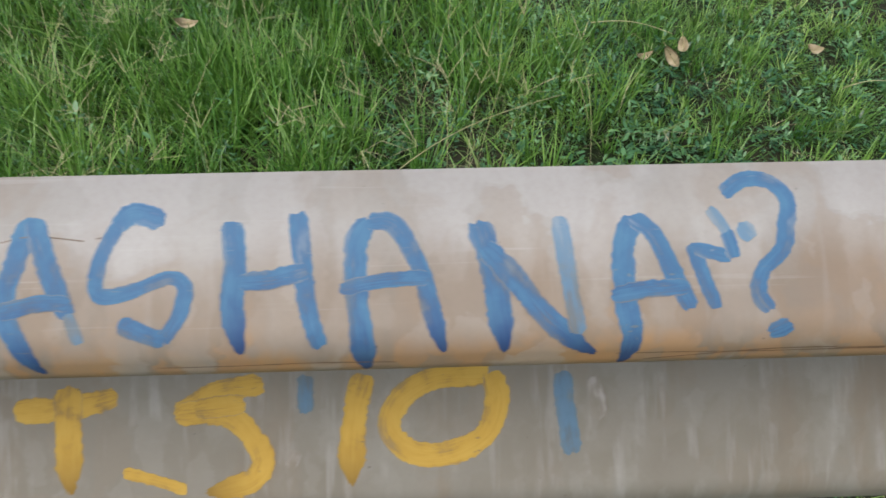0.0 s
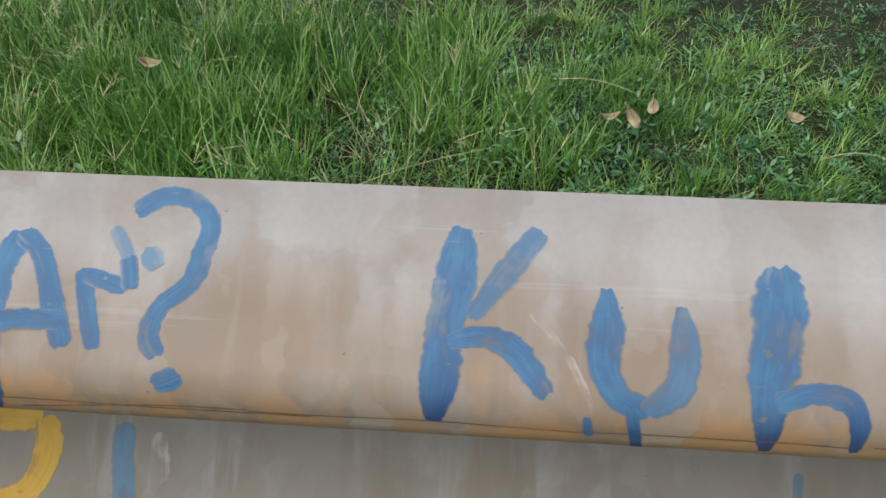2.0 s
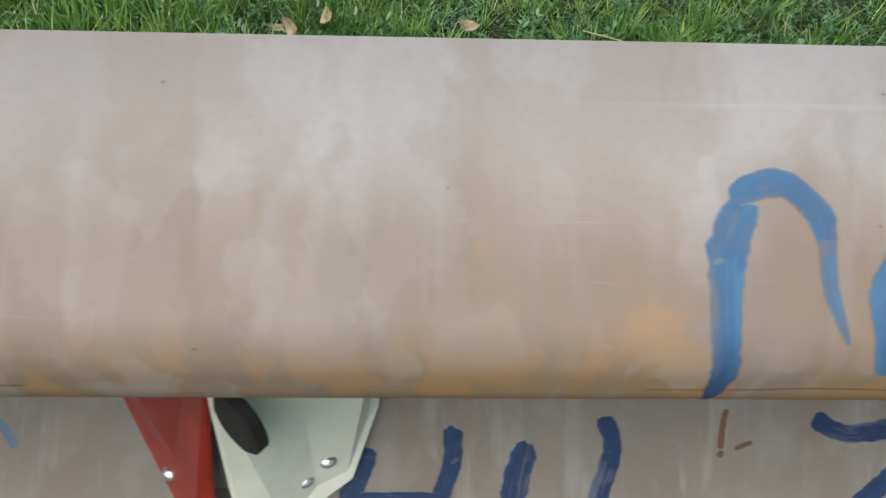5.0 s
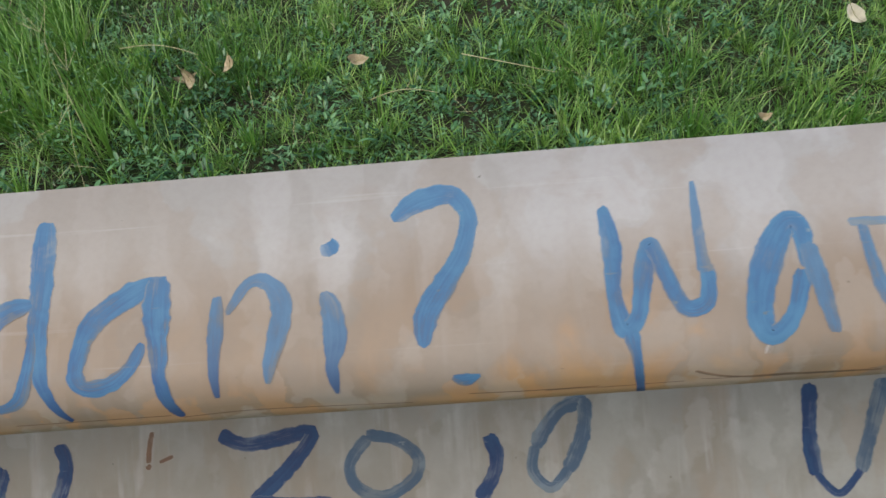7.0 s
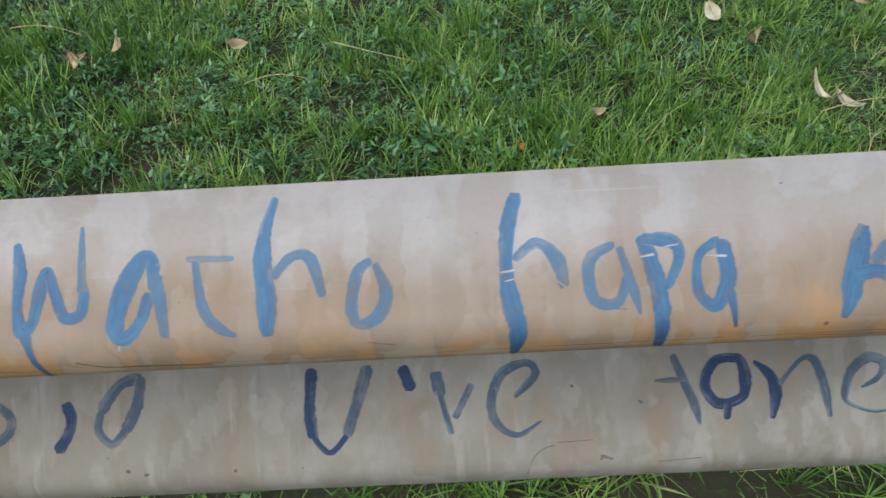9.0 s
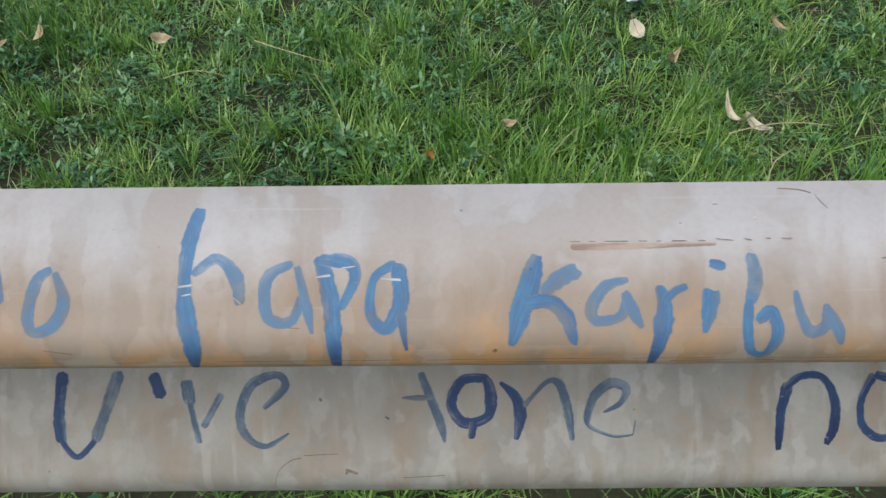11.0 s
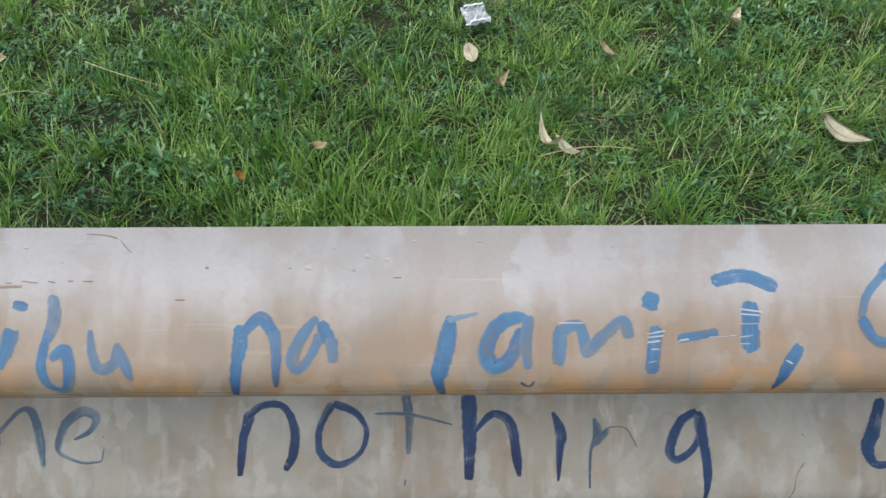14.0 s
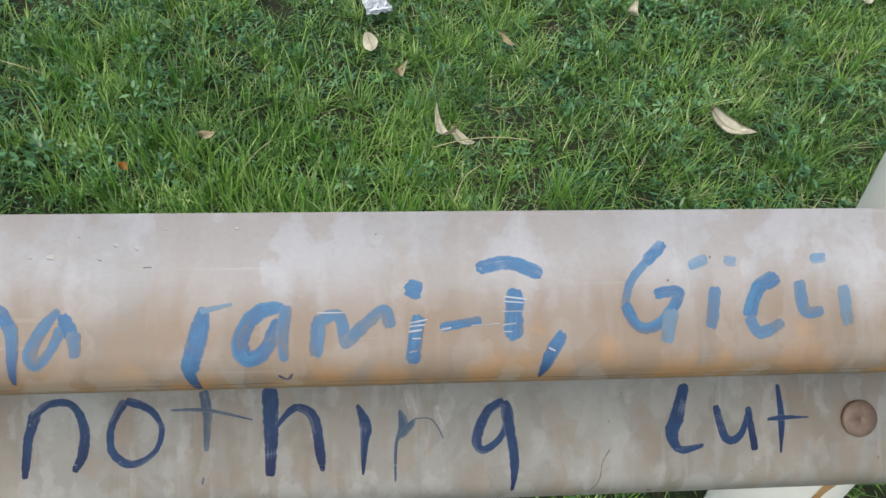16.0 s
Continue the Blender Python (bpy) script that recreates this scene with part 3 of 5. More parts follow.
glyph("letter_a", 1.069, 0.031, [("b", (4.2, 10.8, 10.8, 10.8, 9.9, 8.5, 10.3, 6.6), [(35, 0), (23, 5), (10, 18), (2, 34), (0, 46), (6, 53), (16, 49), (24, 37)]), ("b", (11.8, 13.6, 12.2, 6.3, 4.7), [(31, 0), (29, 15), (27, 30), (28, 48), (33, 68)])])
glyph("paint_drip", 1.031, 0.092, [("f", 3, [(0, 1), (7, 0)])])
glyph("paint_drip", 0.814, 0.281, [("f", 8, [(1, 0), (0, 14)])])
glyph("paint_drip", 0.972, 0.284, [("f", 8, [(0, 0), (5, 20)])])
glyph("paint_drip", 1.019, 0.281, [("f", 5, [(0, 0), (15, 5), (24, 17)])])
glyph("letter_n", 1.310, 0.043, [("b", (11.7, 12.6, 9.5, 8.6, 8.6, 3.1), [(7, 5), (2, 18), (0, 34), (0, 45), (1, 55), (0, 71)]), ("b", (6.8, 9.5, 9.0, 9.0, 6.3), [(4, 4), (12, 0), (20, 0), (28, 8), (30, 18)]), ("p", (5.9, 4.5, 1.6), [(30, 16), (30, 31), (34, 45)])])
glyph("letter_d", 1.356, 0.016, [("b", (9.9, 11.7, 10.3, 9.5, 8.6, 6.1, 3.6), [(36, 0), (35, 15), (34, 31), (33, 46), (34, 61), (37, 72), (43, 88)]), ("b", (6.3, 9.9, 11.7, 13.1, 9.9, 8.1, 4.5, 5.0, 6.8, 5.4, 3.1), [(30, 34), (19, 37), (8, 46), (1, 59), (0, 71), (1, 79), (7, 78), (20, 77), (27, 71), (30, 58), (31, 46)])])
glyph("letter_a", 1.406, 0.043, [("b", (4.0, 10.8, 10.3, 8.6, 8.1, 7.7, 7.7, 5.9, 4.0), [(38, 0), (23, 6), (8, 16), (2, 27), (0, 39), (5, 44), (16, 42), (24, 35), (28, 27)]), ("b", (10.8, 13.1, 9.5, 6.3, 6.3, 4.5), [(35, 1), (34, 17), (35, 31), (35, 40), (37, 53), (40, 63)])])
glyph("letter_n", 1.464, 0.048, [("p", (5.0, 7.2, 5.4, 2.9), [(2, 5), (1, 19), (0, 32), (0, 47)]), ("p", (3.4, 5.9, 7.7, 9.9, 9.5, 6.8, 2.7), [(6, 12), (15, 0), (23, 0), (29, 9), (27, 22), (24, 32), (22, 42)])])
glyph("letter_i", 1.511, 0.033, [("b", (8.6, 9.5), [(2, 0), (4, 5)]), ("p", (5.0, 11.2, 11.7, 6.3, 2.7), [(0, 21), (3, 29), (4, 41), (2, 52), (3, 64)])])
glyph("question_mark", 1.542, 0.017, [("b", (7.9, 10.4, 9.2, 7.9, 9.2, 9.8, 11.0, 6.7), [(0, 8), (11, 1), (25, 0), (31, 10), (27, 25), (18, 39), (11, 50), (9, 62)]), ("b", (3.1, 7.3, 2.4), [(20, 76), (25, 78), (31, 76)])])
glyph("letter_w", 1.193, 0.289, [("d", 10, [(11, 10), (7, 21), (0, 34)]), ("d", 10, [(49, 0), (49, 16), (43, 33)]), ("d", 4, [(6, 31), (42, 31)])])
glyph("letter_i", 1.27, 0.297, [("d", 13, [(7, 0), (3, 11), (0, 26)])])
glyph("letter_i", 1.309, 0.284, [("d", 10, [(4, 0), (8, 14), (0, 39)])])
glyph("digit_two", 1.413, 0.284, [("d", 10, [(0, 0), (17, 7), (53, 2), (53, 9), (35, 28), (18, 41)]), ("d", 7, [(18, 41), (41, 43), (65, 44)])])
glyph("digit_zero", 1.491, 0.29, [("n", 8, [(11, 2), (0, 16), (3, 30), (19, 37), (37, 28), (41, 15), (28, 4), (11, 0)])])
glyph("digit_one", 1.567, 0.295, [("d", 10, [(8, 0), (12, 13), (8, 26), (0, 37)])])
glyph("digit_zero", 1.6, 0.278, [("n", 10, [(34, 0), (17, 6), (2, 25)]), ("n", 10, [(34, 0), (31, 20), (21, 40)]), ("n", 7, [(2, 25), (0, 40), (10, 50), (21, 40)])])
glyph("letter_w", 1.629, 0.019, [("b", (5.5, 8.6, 6.7, 9.2, 7.9, 9.2, 6.1, 7.3, 7.9, 7.9, 7.3), [(0, 8), (2, 26), (1, 44), (4, 59), (10, 54), (14, 36), (18, 25), (23, 39), (29, 52), (38, 50), (40, 35)]), ("p", (7.3, 4.9, 2.7), [(39, 38), (38, 24), (38, 0)]), ("b", (7.9, 4.6, 4.0), [(6, 61), (8, 73), (12, 98)])])
glyph("letter_a", 1.687, 0.040, [("b", (6.7, 10.4, 11.0, 12.8, 11.6, 8.6, 7.9, 8.6), [(22, 18), (21, 2), (15, 0), (5, 17), (0, 37), (4, 45), (13, 38), (20, 20)]), ("p", (7.9, 8.2, 6.1), [(23, 9), (26, 27), (29, 45)])])
glyph("letter_c", 1.728, 0.041, [("f", (4.2, 3.5), [(0, 0), (27, 1)]), ("p", (4.9, 6.3, 7.1, 3.5), [(5, 2), (9, 27), (17, 39), (28, 45)])])
glyph("letter_h", 1.772, 0.008, [("b", (5.3, 7.8, 11.3, 13.4, 8.5), [(8, 0), (2, 18), (0, 37), (2, 59), (2, 79)]), ("p", (5.6, 6.3, 7.8, 5.6), [(6, 46), (16, 35), (27, 36), (34, 58)])])
glyph("letter_o", 1.822, 0.047, [("p", (4.6, 7.4, 8.1, 6.3, 7.8, 8.5, 4.9), [(12, 0), (4, 7), (0, 26), (4, 36), (15, 32), (20, 19), (14, 2)])])
glyph("letter_h", 1.910, 0.013, [("b", (7.9, 9.9, 8.3, 12.4, 11.6, 3.7), [(8, 0), (2, 21), (0, 44), (2, 63), (5, 79), (2, 102)]), ("p", (5.4, 7.4, 9.1, 5.8), [(5, 38), (18, 29), (29, 39), (32, 55)])])
glyph("letter_a", 1.957, 0.045, [("p", (5.4, 8.3, 7.4, 6.6, 5.8), [(14, 0), (0, 9), (1, 30), (14, 33), (20, 19)]), ("p", (4.6, 6.6, 2.5), [(17, 2), (23, 25), (26, 40)])])
glyph("letter_p", 1.987, 0.042, [("b", (9.1, 10.8, 10.8, 5.8), [(0, 0), (6, 22), (8, 41), (8, 70)]), ("b", (7.4, 9.1, 7.4, 5.4), [(0, 1), (16, 3), (20, 12), (12, 29)])])
glyph("letter_a", 2.016, 0.046, [("b", (7.0, 5.0, 6.6, 8.3, 9.9, 9.9), [(14, 0), (2, 8), (0, 28), (9, 36), (17, 21), (15, 0)]), ("p", (6.6, 2.1), [(17, 29), (20, 50)])])
glyph("letter_k", 2.095, 0.042, [("b", (8.8, 13.2, 13.2, 5.3), [(15, 0), (11, 15), (6, 30), (0, 51)]), ("p", (11.4, 10.6, 7.0), [(38, 8), (28, 13), (18, 21)]), ("b", (8.8, 8.8, 9.7, 7.0, 3.1), [(9, 27), (22, 26), (31, 35), (34, 45), (36, 51)])])
glyph("letter_a", 2.140, 0.056, [("p", (4.4, 7.0, 7.9, 7.0, 6.6, 7.9), [(21, 0), (8, 4), (0, 16), (3, 23), (16, 21), (21, 11)]), ("p", (5.3, 8.8, 3.5), [(19, 7), (23, 17), (28, 27)])])
glyph("letter_r", 2.176, 0.060, [("b", (6.2, 8.8, 12.3, 8.8, 5.3), [(3, 0), (5, 10), (4, 21), (2, 32), (0, 52)]), ("b", (5.3, 5.3, 4.8), [(5, 9), (11, 3), (18, 0)])])
glyph("letter_i", 2.203, 0.047, [("b", (11.9, 9.7, 4.0), [(5, 16), (3, 27), (0, 39)]), ("b", (6.6, 6.2), [(5, 0), (13, 2)])])
glyph("letter_b", 2.227, 0.042, [("p", (7.5, 8.8, 7.5), [(4, 0), (6, 14), (2, 28)]), ("b", (6.2, 7.0, 5.7, 6.6, 7.5, 9.7, 6.6), [(2, 26), (0, 43), (4, 57), (12, 59), (17, 44), (13, 33), (6, 38)])])
glyph("letter_u", 2.255, 0.063, [("p", (3.5, 6.2, 7.9, 7.0, 5.3), [(0, 0), (2, 13), (7, 23), (15, 20), (17, 8)]), ("p", (6.2, 7.5, 3.5), [(17, 10), (22, 21), (25, 31)])])
glyph("letter_n", 2.340, 0.056, [("b", (7.5, 9.7, 7.9, 4.8), [(5, 5), (5, 16), (3, 30), (0, 53)]), ("b", (6.2, 8.8, 8.8), [(7, 9), (17, 0), (25, 10)]), ("p", (7.9, 7.0, 3.1), [(25, 8), (27, 23), (26, 44)])])
glyph("letter_a", 2.377, 0.056, [("p", (5.3, 8.4, 8.8, 7.0, 6.2, 7.5), [(14, 0), (6, 10), (0, 23), (2, 31), (10, 24), (16, 10)]), ("b", (7.9, 9.7), [(16, 3), (22, 15)]), ("p", (8.8, 6.2), [(23, 13), (24, 27)])])
glyph("letter_r", 2.464, 0.054, [("b", (7.5, 12.3, 11.4, 7.0, 5.7), [(8, 2), (5, 18), (1, 34), (0, 42), (3, 56)]), ("f", (4.4, 2.2), [(6, 4), (24, 0)])])
glyph("letter_a", 2.493, 0.056, [("b", (6.2, 10.6, 11.4, 10.6, 9.7, 8.8), [(24, 0), (9, 4), (0, 19), (4, 30), (14, 25), (22, 8)]), ("p", (7.9, 7.9, 5.7), [(26, 0), (24, 16), (25, 31)]), ("d", (1.8, 2.2, 1.3), [(21, 41), (26, 45), (29, 40)])])
glyph("letter_m", 2.536, 0.059, [("p", 9, [(2, 3), (0, 26)]), ("p", 9, [(2, 6), (13, 3), (18, 21)]), ("p", 9, [(18, 19), (30, 7), (40, 0), (43, 10)])])
glyph("letter_i", 2.589, 0.046, [("b", 13, [(0, 0), (9, 2)]), ("b", 10, [(7, 17), (5, 30), (3, 44)])])
glyph("hyphen", 2.609, 0.066, [("b", 6, [(0, 4), (24, 0)])])
glyph("letter_i", 2.632, 0.032, [("b", 10, [(0, 3), (19, 0), (38, 7)]), ("b", 13, [(22, 17), (20, 45)])])
glyph("comma", 2.669, 0.075, [("b", 9, [(13, 0), (5, 13), (0, 30)])])
glyph("letter_g", 2.721, 0.021, [("b", 9, [(26, 0), (14, 12)]), ("p", 6, [(14, 12), (4, 24), (0, 37)]), ("b", 8, [(0, 37), (8, 51), (22, 48), (34, 31), (19, 31)]), ("f", 10, [(29, 41), (24, 60)])])
glyph("letter_i", 2.763, 0.031, [("p", 9, [(15, 18), (11, 42)]), ("f", 8, [(0, 4), (11, 0)]), ("f", 8, [(22, 1), (29, 2)])])
glyph("letter_c", 2.798, 0.043, [("b", 11, [(20, 0), (7, 7), (0, 24)]), ("p", 8, [(0, 24), (6, 34), (21, 28)])])
glyph("letter_u", 2.832, 0.031, [("p", 9, [(0, 15), (2, 33), (13, 33)]), ("f", 9, [(28, 18), (29, 42)]), ("f", 7, [(9, 1), (18, 0)])])
glyph("letter_u", 1.763, 0.278, [("d", 10, [(3, 0), (0, 32), (2, 52)]), ("d", 5, [(2, 52), (14, 64), (28, 51)]), ("n", 10, [(28, 51), (46, 0)])])
glyph("apostrophe", 1.835, 0.28, [("d", 10, [(0, 0), (6, 17)])])
glyph("letter_v", 1.86, 0.285, [("n", 10, [(0, 0), (3, 17)]), ("n", 5, [(3, 17), (10, 47)]), ("n", 6, [(27, 10), (13, 35)])])
glyph("letter_e", 1.901, 0.281, [("n", (4.6, 7.4, 6.6, 8.3, 7.9, 7.4, 5.0, 1.7), [(18, 25), (34, 9), (28, 0), (9, 7), (0, 28), (4, 45), (19, 54), (37, 44)])])
glyph("letter_t", 2.011, 0.280, [("n", (6.2, 7.5, 7.9, 2.6), [(27, 0), (34, 18), (42, 39), (45, 53)]), ("n", (1.8, 5.7, 3.1), [(13, 19), (26, 19), (36, 19)]), ("n", (1.3, 2.2), [(0, 33), (3, 35)])])
glyph("letter_o", 2.061, 0.285, [("d", (7.9, 8.8, 8.8, 9.2, 7.5, 10.1, 8.4), [(28, 0), (9, 1), (0, 18), (9, 33), (27, 29), (30, 13), (27, 0)]), ("d", (7.0, 5.7), [(17, 33), (15, 45)])])
glyph("letter_n", 2.098, 0.288, [("d", (3.1, 8.8, 11.0, 4.8), [(0, 0), (11, 10), (15, 23), (12, 43)]), ("n", (4.0, 4.4, 7.5, 7.9, 4.8), [(18, 18), (35, 0), (45, 2), (51, 21), (54, 44)])])
glyph("letter_e", 2.164, 0.289, [("n", (2.2, 5.3, 7.9, 7.9, 8.4, 6.6, 3.5, 2.6, 1.8), [(12, 22), (25, 15), (29, 4), (18, 0), (6, 9), (0, 24), (2, 33), (19, 40), (34, 39)]), ("n", (1.3, 0.9), [(34, 39), (36, 28)])])
glyph("letter_n", 2.307, 0.285, [("d", (9.7, 8.4, 5.3), [(8, 6), (3, 25), (0, 55)]), ("d", (7.0, 6.2, 6.2, 8.4, 7.9, 5.7), [(6, 9), (18, 0), (34, 1), (43, 18), (42, 38), (36, 51)])])
glyph("letter_o", 2.370, 0.284, [("d", (7.5, 6.2, 6.6, 6.2, 4.4, 5.3, 6.2, 7.0), [(10, 0), (0, 19), (1, 39), (15, 48), (32, 39), (37, 21), (28, 7), (11, 0)])])
glyph("letter_t", 2.414, 0.278, [("n", (7.9, 7.9, 4.0), [(24, 0), (27, 18), (26, 46)]), ("n", (1.8, 3.5, 1.3), [(0, 14), (28, 15), (61, 23)]), ("n", (1.8, 2.2), [(24, 66), (23, 71)])])
glyph("letter_h", 2.488, 0.278, [("d", (14.1, 12.3, 7.9), [(0, 0), (1, 31), (0, 66)]), ("d", (3.5, 6.2, 8.8, 8.8, 4.0), [(5, 29), (19, 15), (33, 22), (38, 48), (40, 64)])])
glyph("letter_i", 2.555, 0.292, [("d", (4.0, 9.7, 6.2, 2.2), [(0, 0), (6, 15), (5, 34), (4, 54)])])
glyph("letter_n", 2.584, 0.297, [("n", (3.5, 10.6, 2.6, 1.8), [(4, 0), (7, 14), (1, 26), (0, 55)]), ("n", (6.2, 6.2, 1.8), [(5, 20), (13, 11), (16, 7)]), ("n", (1.3, 1.1, 1.1), [(15, 7), (29, 8), (38, 23)])])
glyph("letter_g", 2.648, 0.292, [("d", (7.9, 8.4, 9.2, 7.0, 6.2, 8.8, 8.8), [(22, 0), (9, 8), (0, 29), (5, 38), (18, 30), (26, 14), (22, 1)]), ("d", (8.8, 8.8, 7.9, 3.1), [(23, 5), (28, 30), (30, 50), (28, 72)])])
glyph("letter_b", 2.806, 0.283, [("d", (10.6, 12.3, 11.4, 7.0, 4.0), [(11, 0), (4, 27), (0, 39), (7, 52), (26, 49)])])
glyph("letter_u", 2.843, 0.301, [("d", (6.6, 7.5, 6.2, 6.6), [(0, 0), (8, 26), (20, 24), (28, 5)]), ("d", (6.6, 6.2), [(27, 2), (32, 36)])])
glyph("letter_t", 2.886, 0.285, [("d", (4.0, 6.2, 2.2), [(9, 0), (12, 27), (11, 55)]), ("d", (2.2, 4.8, 1.3), [(0, 28), (12, 27), (35, 27)])])
glyph("worn_patch", 0.898, 0.034, [("w", 12, [(0, 0), (5, 2)])])
glyph("worn_patch", 0.898, 0.032, [("k", 2, [(0, 0), (1, 0)])])
glyph("worn_patch", 0.903, 0.032, [("k", 2, [(0, 0), (1, 0)])])
glyph("worn_patch", 0.965, 0.022, [("w", 8, [(0, 0), (1, 2)])])
glyph("scratch", 0.864, 0.057, [("w", 1, [(0, 0), (29, 4), (54, 7), (72, 7)])])
glyph("scratch", 0.877, 0.053, [("k", 0.7, [(0, 0), (7, 0)])])
glyph("scratch", 0.892, 0.053, [("k", 0.7, [(0, 0), (9, 0)])])
glyph("scratch", 0.103, 0.032, [("k", 0.7, [(0, 3), (16, 0), (42, 3)])])
glyph("scratch", 0.151, 0.032, [("k", 0.7, [(0, 2), (10, 0)])])
glyph("worn_patch", 2.129, 0.033, [("g", (4.4, 4.0, 2.2), [(1, 4), (29, 4), (83, 3)]), ("k", (0.6, 0.6), [(0, 1), (6, 1)]), ("k", (0.6, 0.6), [(11, 1), (15, 1)]), ("k", (0.6, 0.6), [(20, 1), (33, 1)]), ("k", (0.6, 0.6), [(39, 1), (44, 1)]), ("k", (0.6, 0.6), [(49, 1), (52, 1)]), ("k", (0.6, 0.6), [(58, 1), (66, 1)]), ("k", (0.6, 0.6), [(73, 1), (77, 1)]), ("k", (0.6, 0.6), [(83, 0), (93, 1)]), ("k", (0.6, 0.6), [(99, 0), (103, 1)]), ("k", (0.6, 0.6), [(111, 0), (114, 0)]), ("k", (0.6, 0.6), [(120, 0), (126, 0)])])
glyph("paint_chip", 2.211, 0.012, [("w", (2.0, 2.0), [(0, 0), (2, 0)]), ("k", (0.5, 0.5), [(0, 1), (3, 1)])])
glyph("paint_chip", 2.234, 0.021, [("w", (2.0, 2.0), [(0, 0), (2, 0)]), ("k", (0.5, 0.5), [(0, 1), (2, 1)])])
glyph("paint_chip", 2.383, 0.025, [("w", (3.3, 3.3), [(0, 0), (4, 0)]), ("k", (0.5, 0.5), [(0, 1), (4, 2)])])
glyph("paint_chip", 2.373, 0.025, [("w", (1.8, 1.8), [(0, 0), (2, 1)]), ("k", (0.5, 0.5), [(0, 1), (2, 1)])])
glyph("paint_chip", 2.420, 0.018, [("w", (2.0, 2.0), [(0, 0), (2, 1)]), ("k", (0.5, 0.5), [(0, 1), (2, 2)])])
glyph("paint_chip", 2.432, 0.020, [("w", (2.6, 2.6), [(0, 0), (2, 1)]), ("k", (0.5, 0.5), [(0, 1), (2, 2)])])
glyph("paint_chip", 2.449, 0.009, [("w", (1.8, 1.8), [(0, 0), (2, 1)]), ("k", (0.5, 0.5), [(0, 1), (2, 1)])])
glyph("paint_chip", 2.411, 0.026, [("w", (2.2, 2.2), [(0, 0), (2, 1)]), ("k", (0.5, 0.5), [(0, 1), (3, 2)])])
glyph("paint_chip", 2.489, 0.009, [("w", (1.5, 1.5), [(0, 0), (2, 1)]), ("k", (0.5, 0.5), [(0, 1), (2, 1)])])
glyph("paint_chip", 2.400, 0.013, [("w", (1.1, 1.1), [(0, 0), (1, 1)]), ("k", (0.5, 0.5), [(0, 1), (1, 1)])])
glyph("paint_chip", 2.192, 0.023, [("w", (1.1, 1.1), [(0, 0), (1, 1)]), ("k", (0.5, 0.5), [(0, 1), (1, 1)])])
glyph("scratch", 2.249, 0.004, [("k", (0.7, 0.8, 0.6), [(0, 0), (12, 1), (19, 3)])])
glyph("scratch", 2.270, 0.008, [("k", (0.5, 0.6, 0.4), [(0, 0), (3, 4), (7, 8)])])
glyph("scratch", 2.437, 0.032, [("k", (1.1, 0.9), [(0, 0), (5, 0)])])
glyph("scratch", 2.305, 0.045, [("k", (0.9, 0.9), [(0, 0), (6, 0)])])
glyph("scratch", 1.96, 0.081, [("k", 0.7, [(0, 0), (16, 1)])])
glyph("scratch", 1.83, 0.094, [("k", 0.7, [(0, 0), (16, 3)])])
glyph("paint_crack", 0.181, 0.104, [("k", 0.7, [(0, 1), (40, 1), (81, 0), (122, 1)])])
glyph("paint_crack", 0.418, 0.103, [("k", 0.7, [(0, 0), (33, 0), (72, 1), (108, 1), (144, 1)])])
glyph("paint_crack", 0.434, 0.102, [("k", 0.7, [(0, 7), (45, 2), (71, 0), (101, 0)])])
glyph("paint_crack", 0.535, 0.102, [("k", 0.7, [(0, 1), (35, 1), (73, 0), (108, 1), (138, 2)])])
glyph("paint_crack", 0.671, 0.103, [("k", 1, [(0, 1), (29, 0), (59, 0), (89, 0), (108, 1)])])
glyph("paint_crack", 0.789, 0.103, [("k", 0.9, [(0, 0), (34, 2), (64, 2), (96, 2), (129, 2), (173, 3)])])
glyph("paint_crack", 0.842, 0.105, [("k", 0.9, [(0, 1), (33, 1), (67, 0), (95, 0), (119, 0)])])
glyph("paint_crack", 0.951, 0.102, [("k", 0.9, [(0, 5), (27, 1), (38, 0)])])
glyph("paint_crack", 0.979, 0.105, [("k", 0.7, [(0, 0), (35, 0), (71, 1), (108, 1), (137, 0)])])
glyph("paint_crack", 1.291, 0.105, [("k", 0.7, [(0, 1), (25, 1), (50, 0), (75, 1)])])
glyph("paint_crack", 1.374, 0.105, [("k", 0.7, [(0, 0), (23, 0), (44, 0), (67, 0)])])
glyph("paint_crack", 1.446, 0.105, [("k", 0.7, [(0, 2), (29, 0), (63, 1), (98, 3)])])
glyph("paint_crack", 1.568, 0.104, [("k", 0.9, [(0, 0), (28, 1), (54, 1)])])
glyph("paint_crack", 1.661, 0.099, [("k", 2, [(0, 0), (17, 6), (45, 7), (77, 8)])])
glyph("paint_crack", 2.075, 0.107, [("k", 0.7, [(0, 0), (49, 1), (95, 1)])])
glyph("paint_crack", 2.187, 0.107, [("k", 0.7, [(0, 1), (40, 0), (60, 1)])])
glyph("speck", 1.62, 0.349, [("k", 4, [(0, 0), (3, 1)])])
glyph("speck", 1.634, 0.353, [("k", 4, [(0, 0), (3, 0)])])
glyph("speck", 1.703, 0.352, [("k", 4, [(0, 0), (2, 1)])])
glyph("speck", 1.368, 0.28, [("r", 4, [(3, 0), (1, 9), (0, 18)])])
glyph("speck", 1.367, 0.3, [("r", 5, [(0, 0), (2, 1)])])
glyph("speck", 1.375, 0.295, [("r", 3, [(0, 3), (8, 0)])])
glyph("speck", 1.981, 0.355, [("k", 4, [(0, 0), (1, 1)])])
glyph("speck", 1.961, 0.299, [("k", 3, [(0, 0), (2, 2)])])
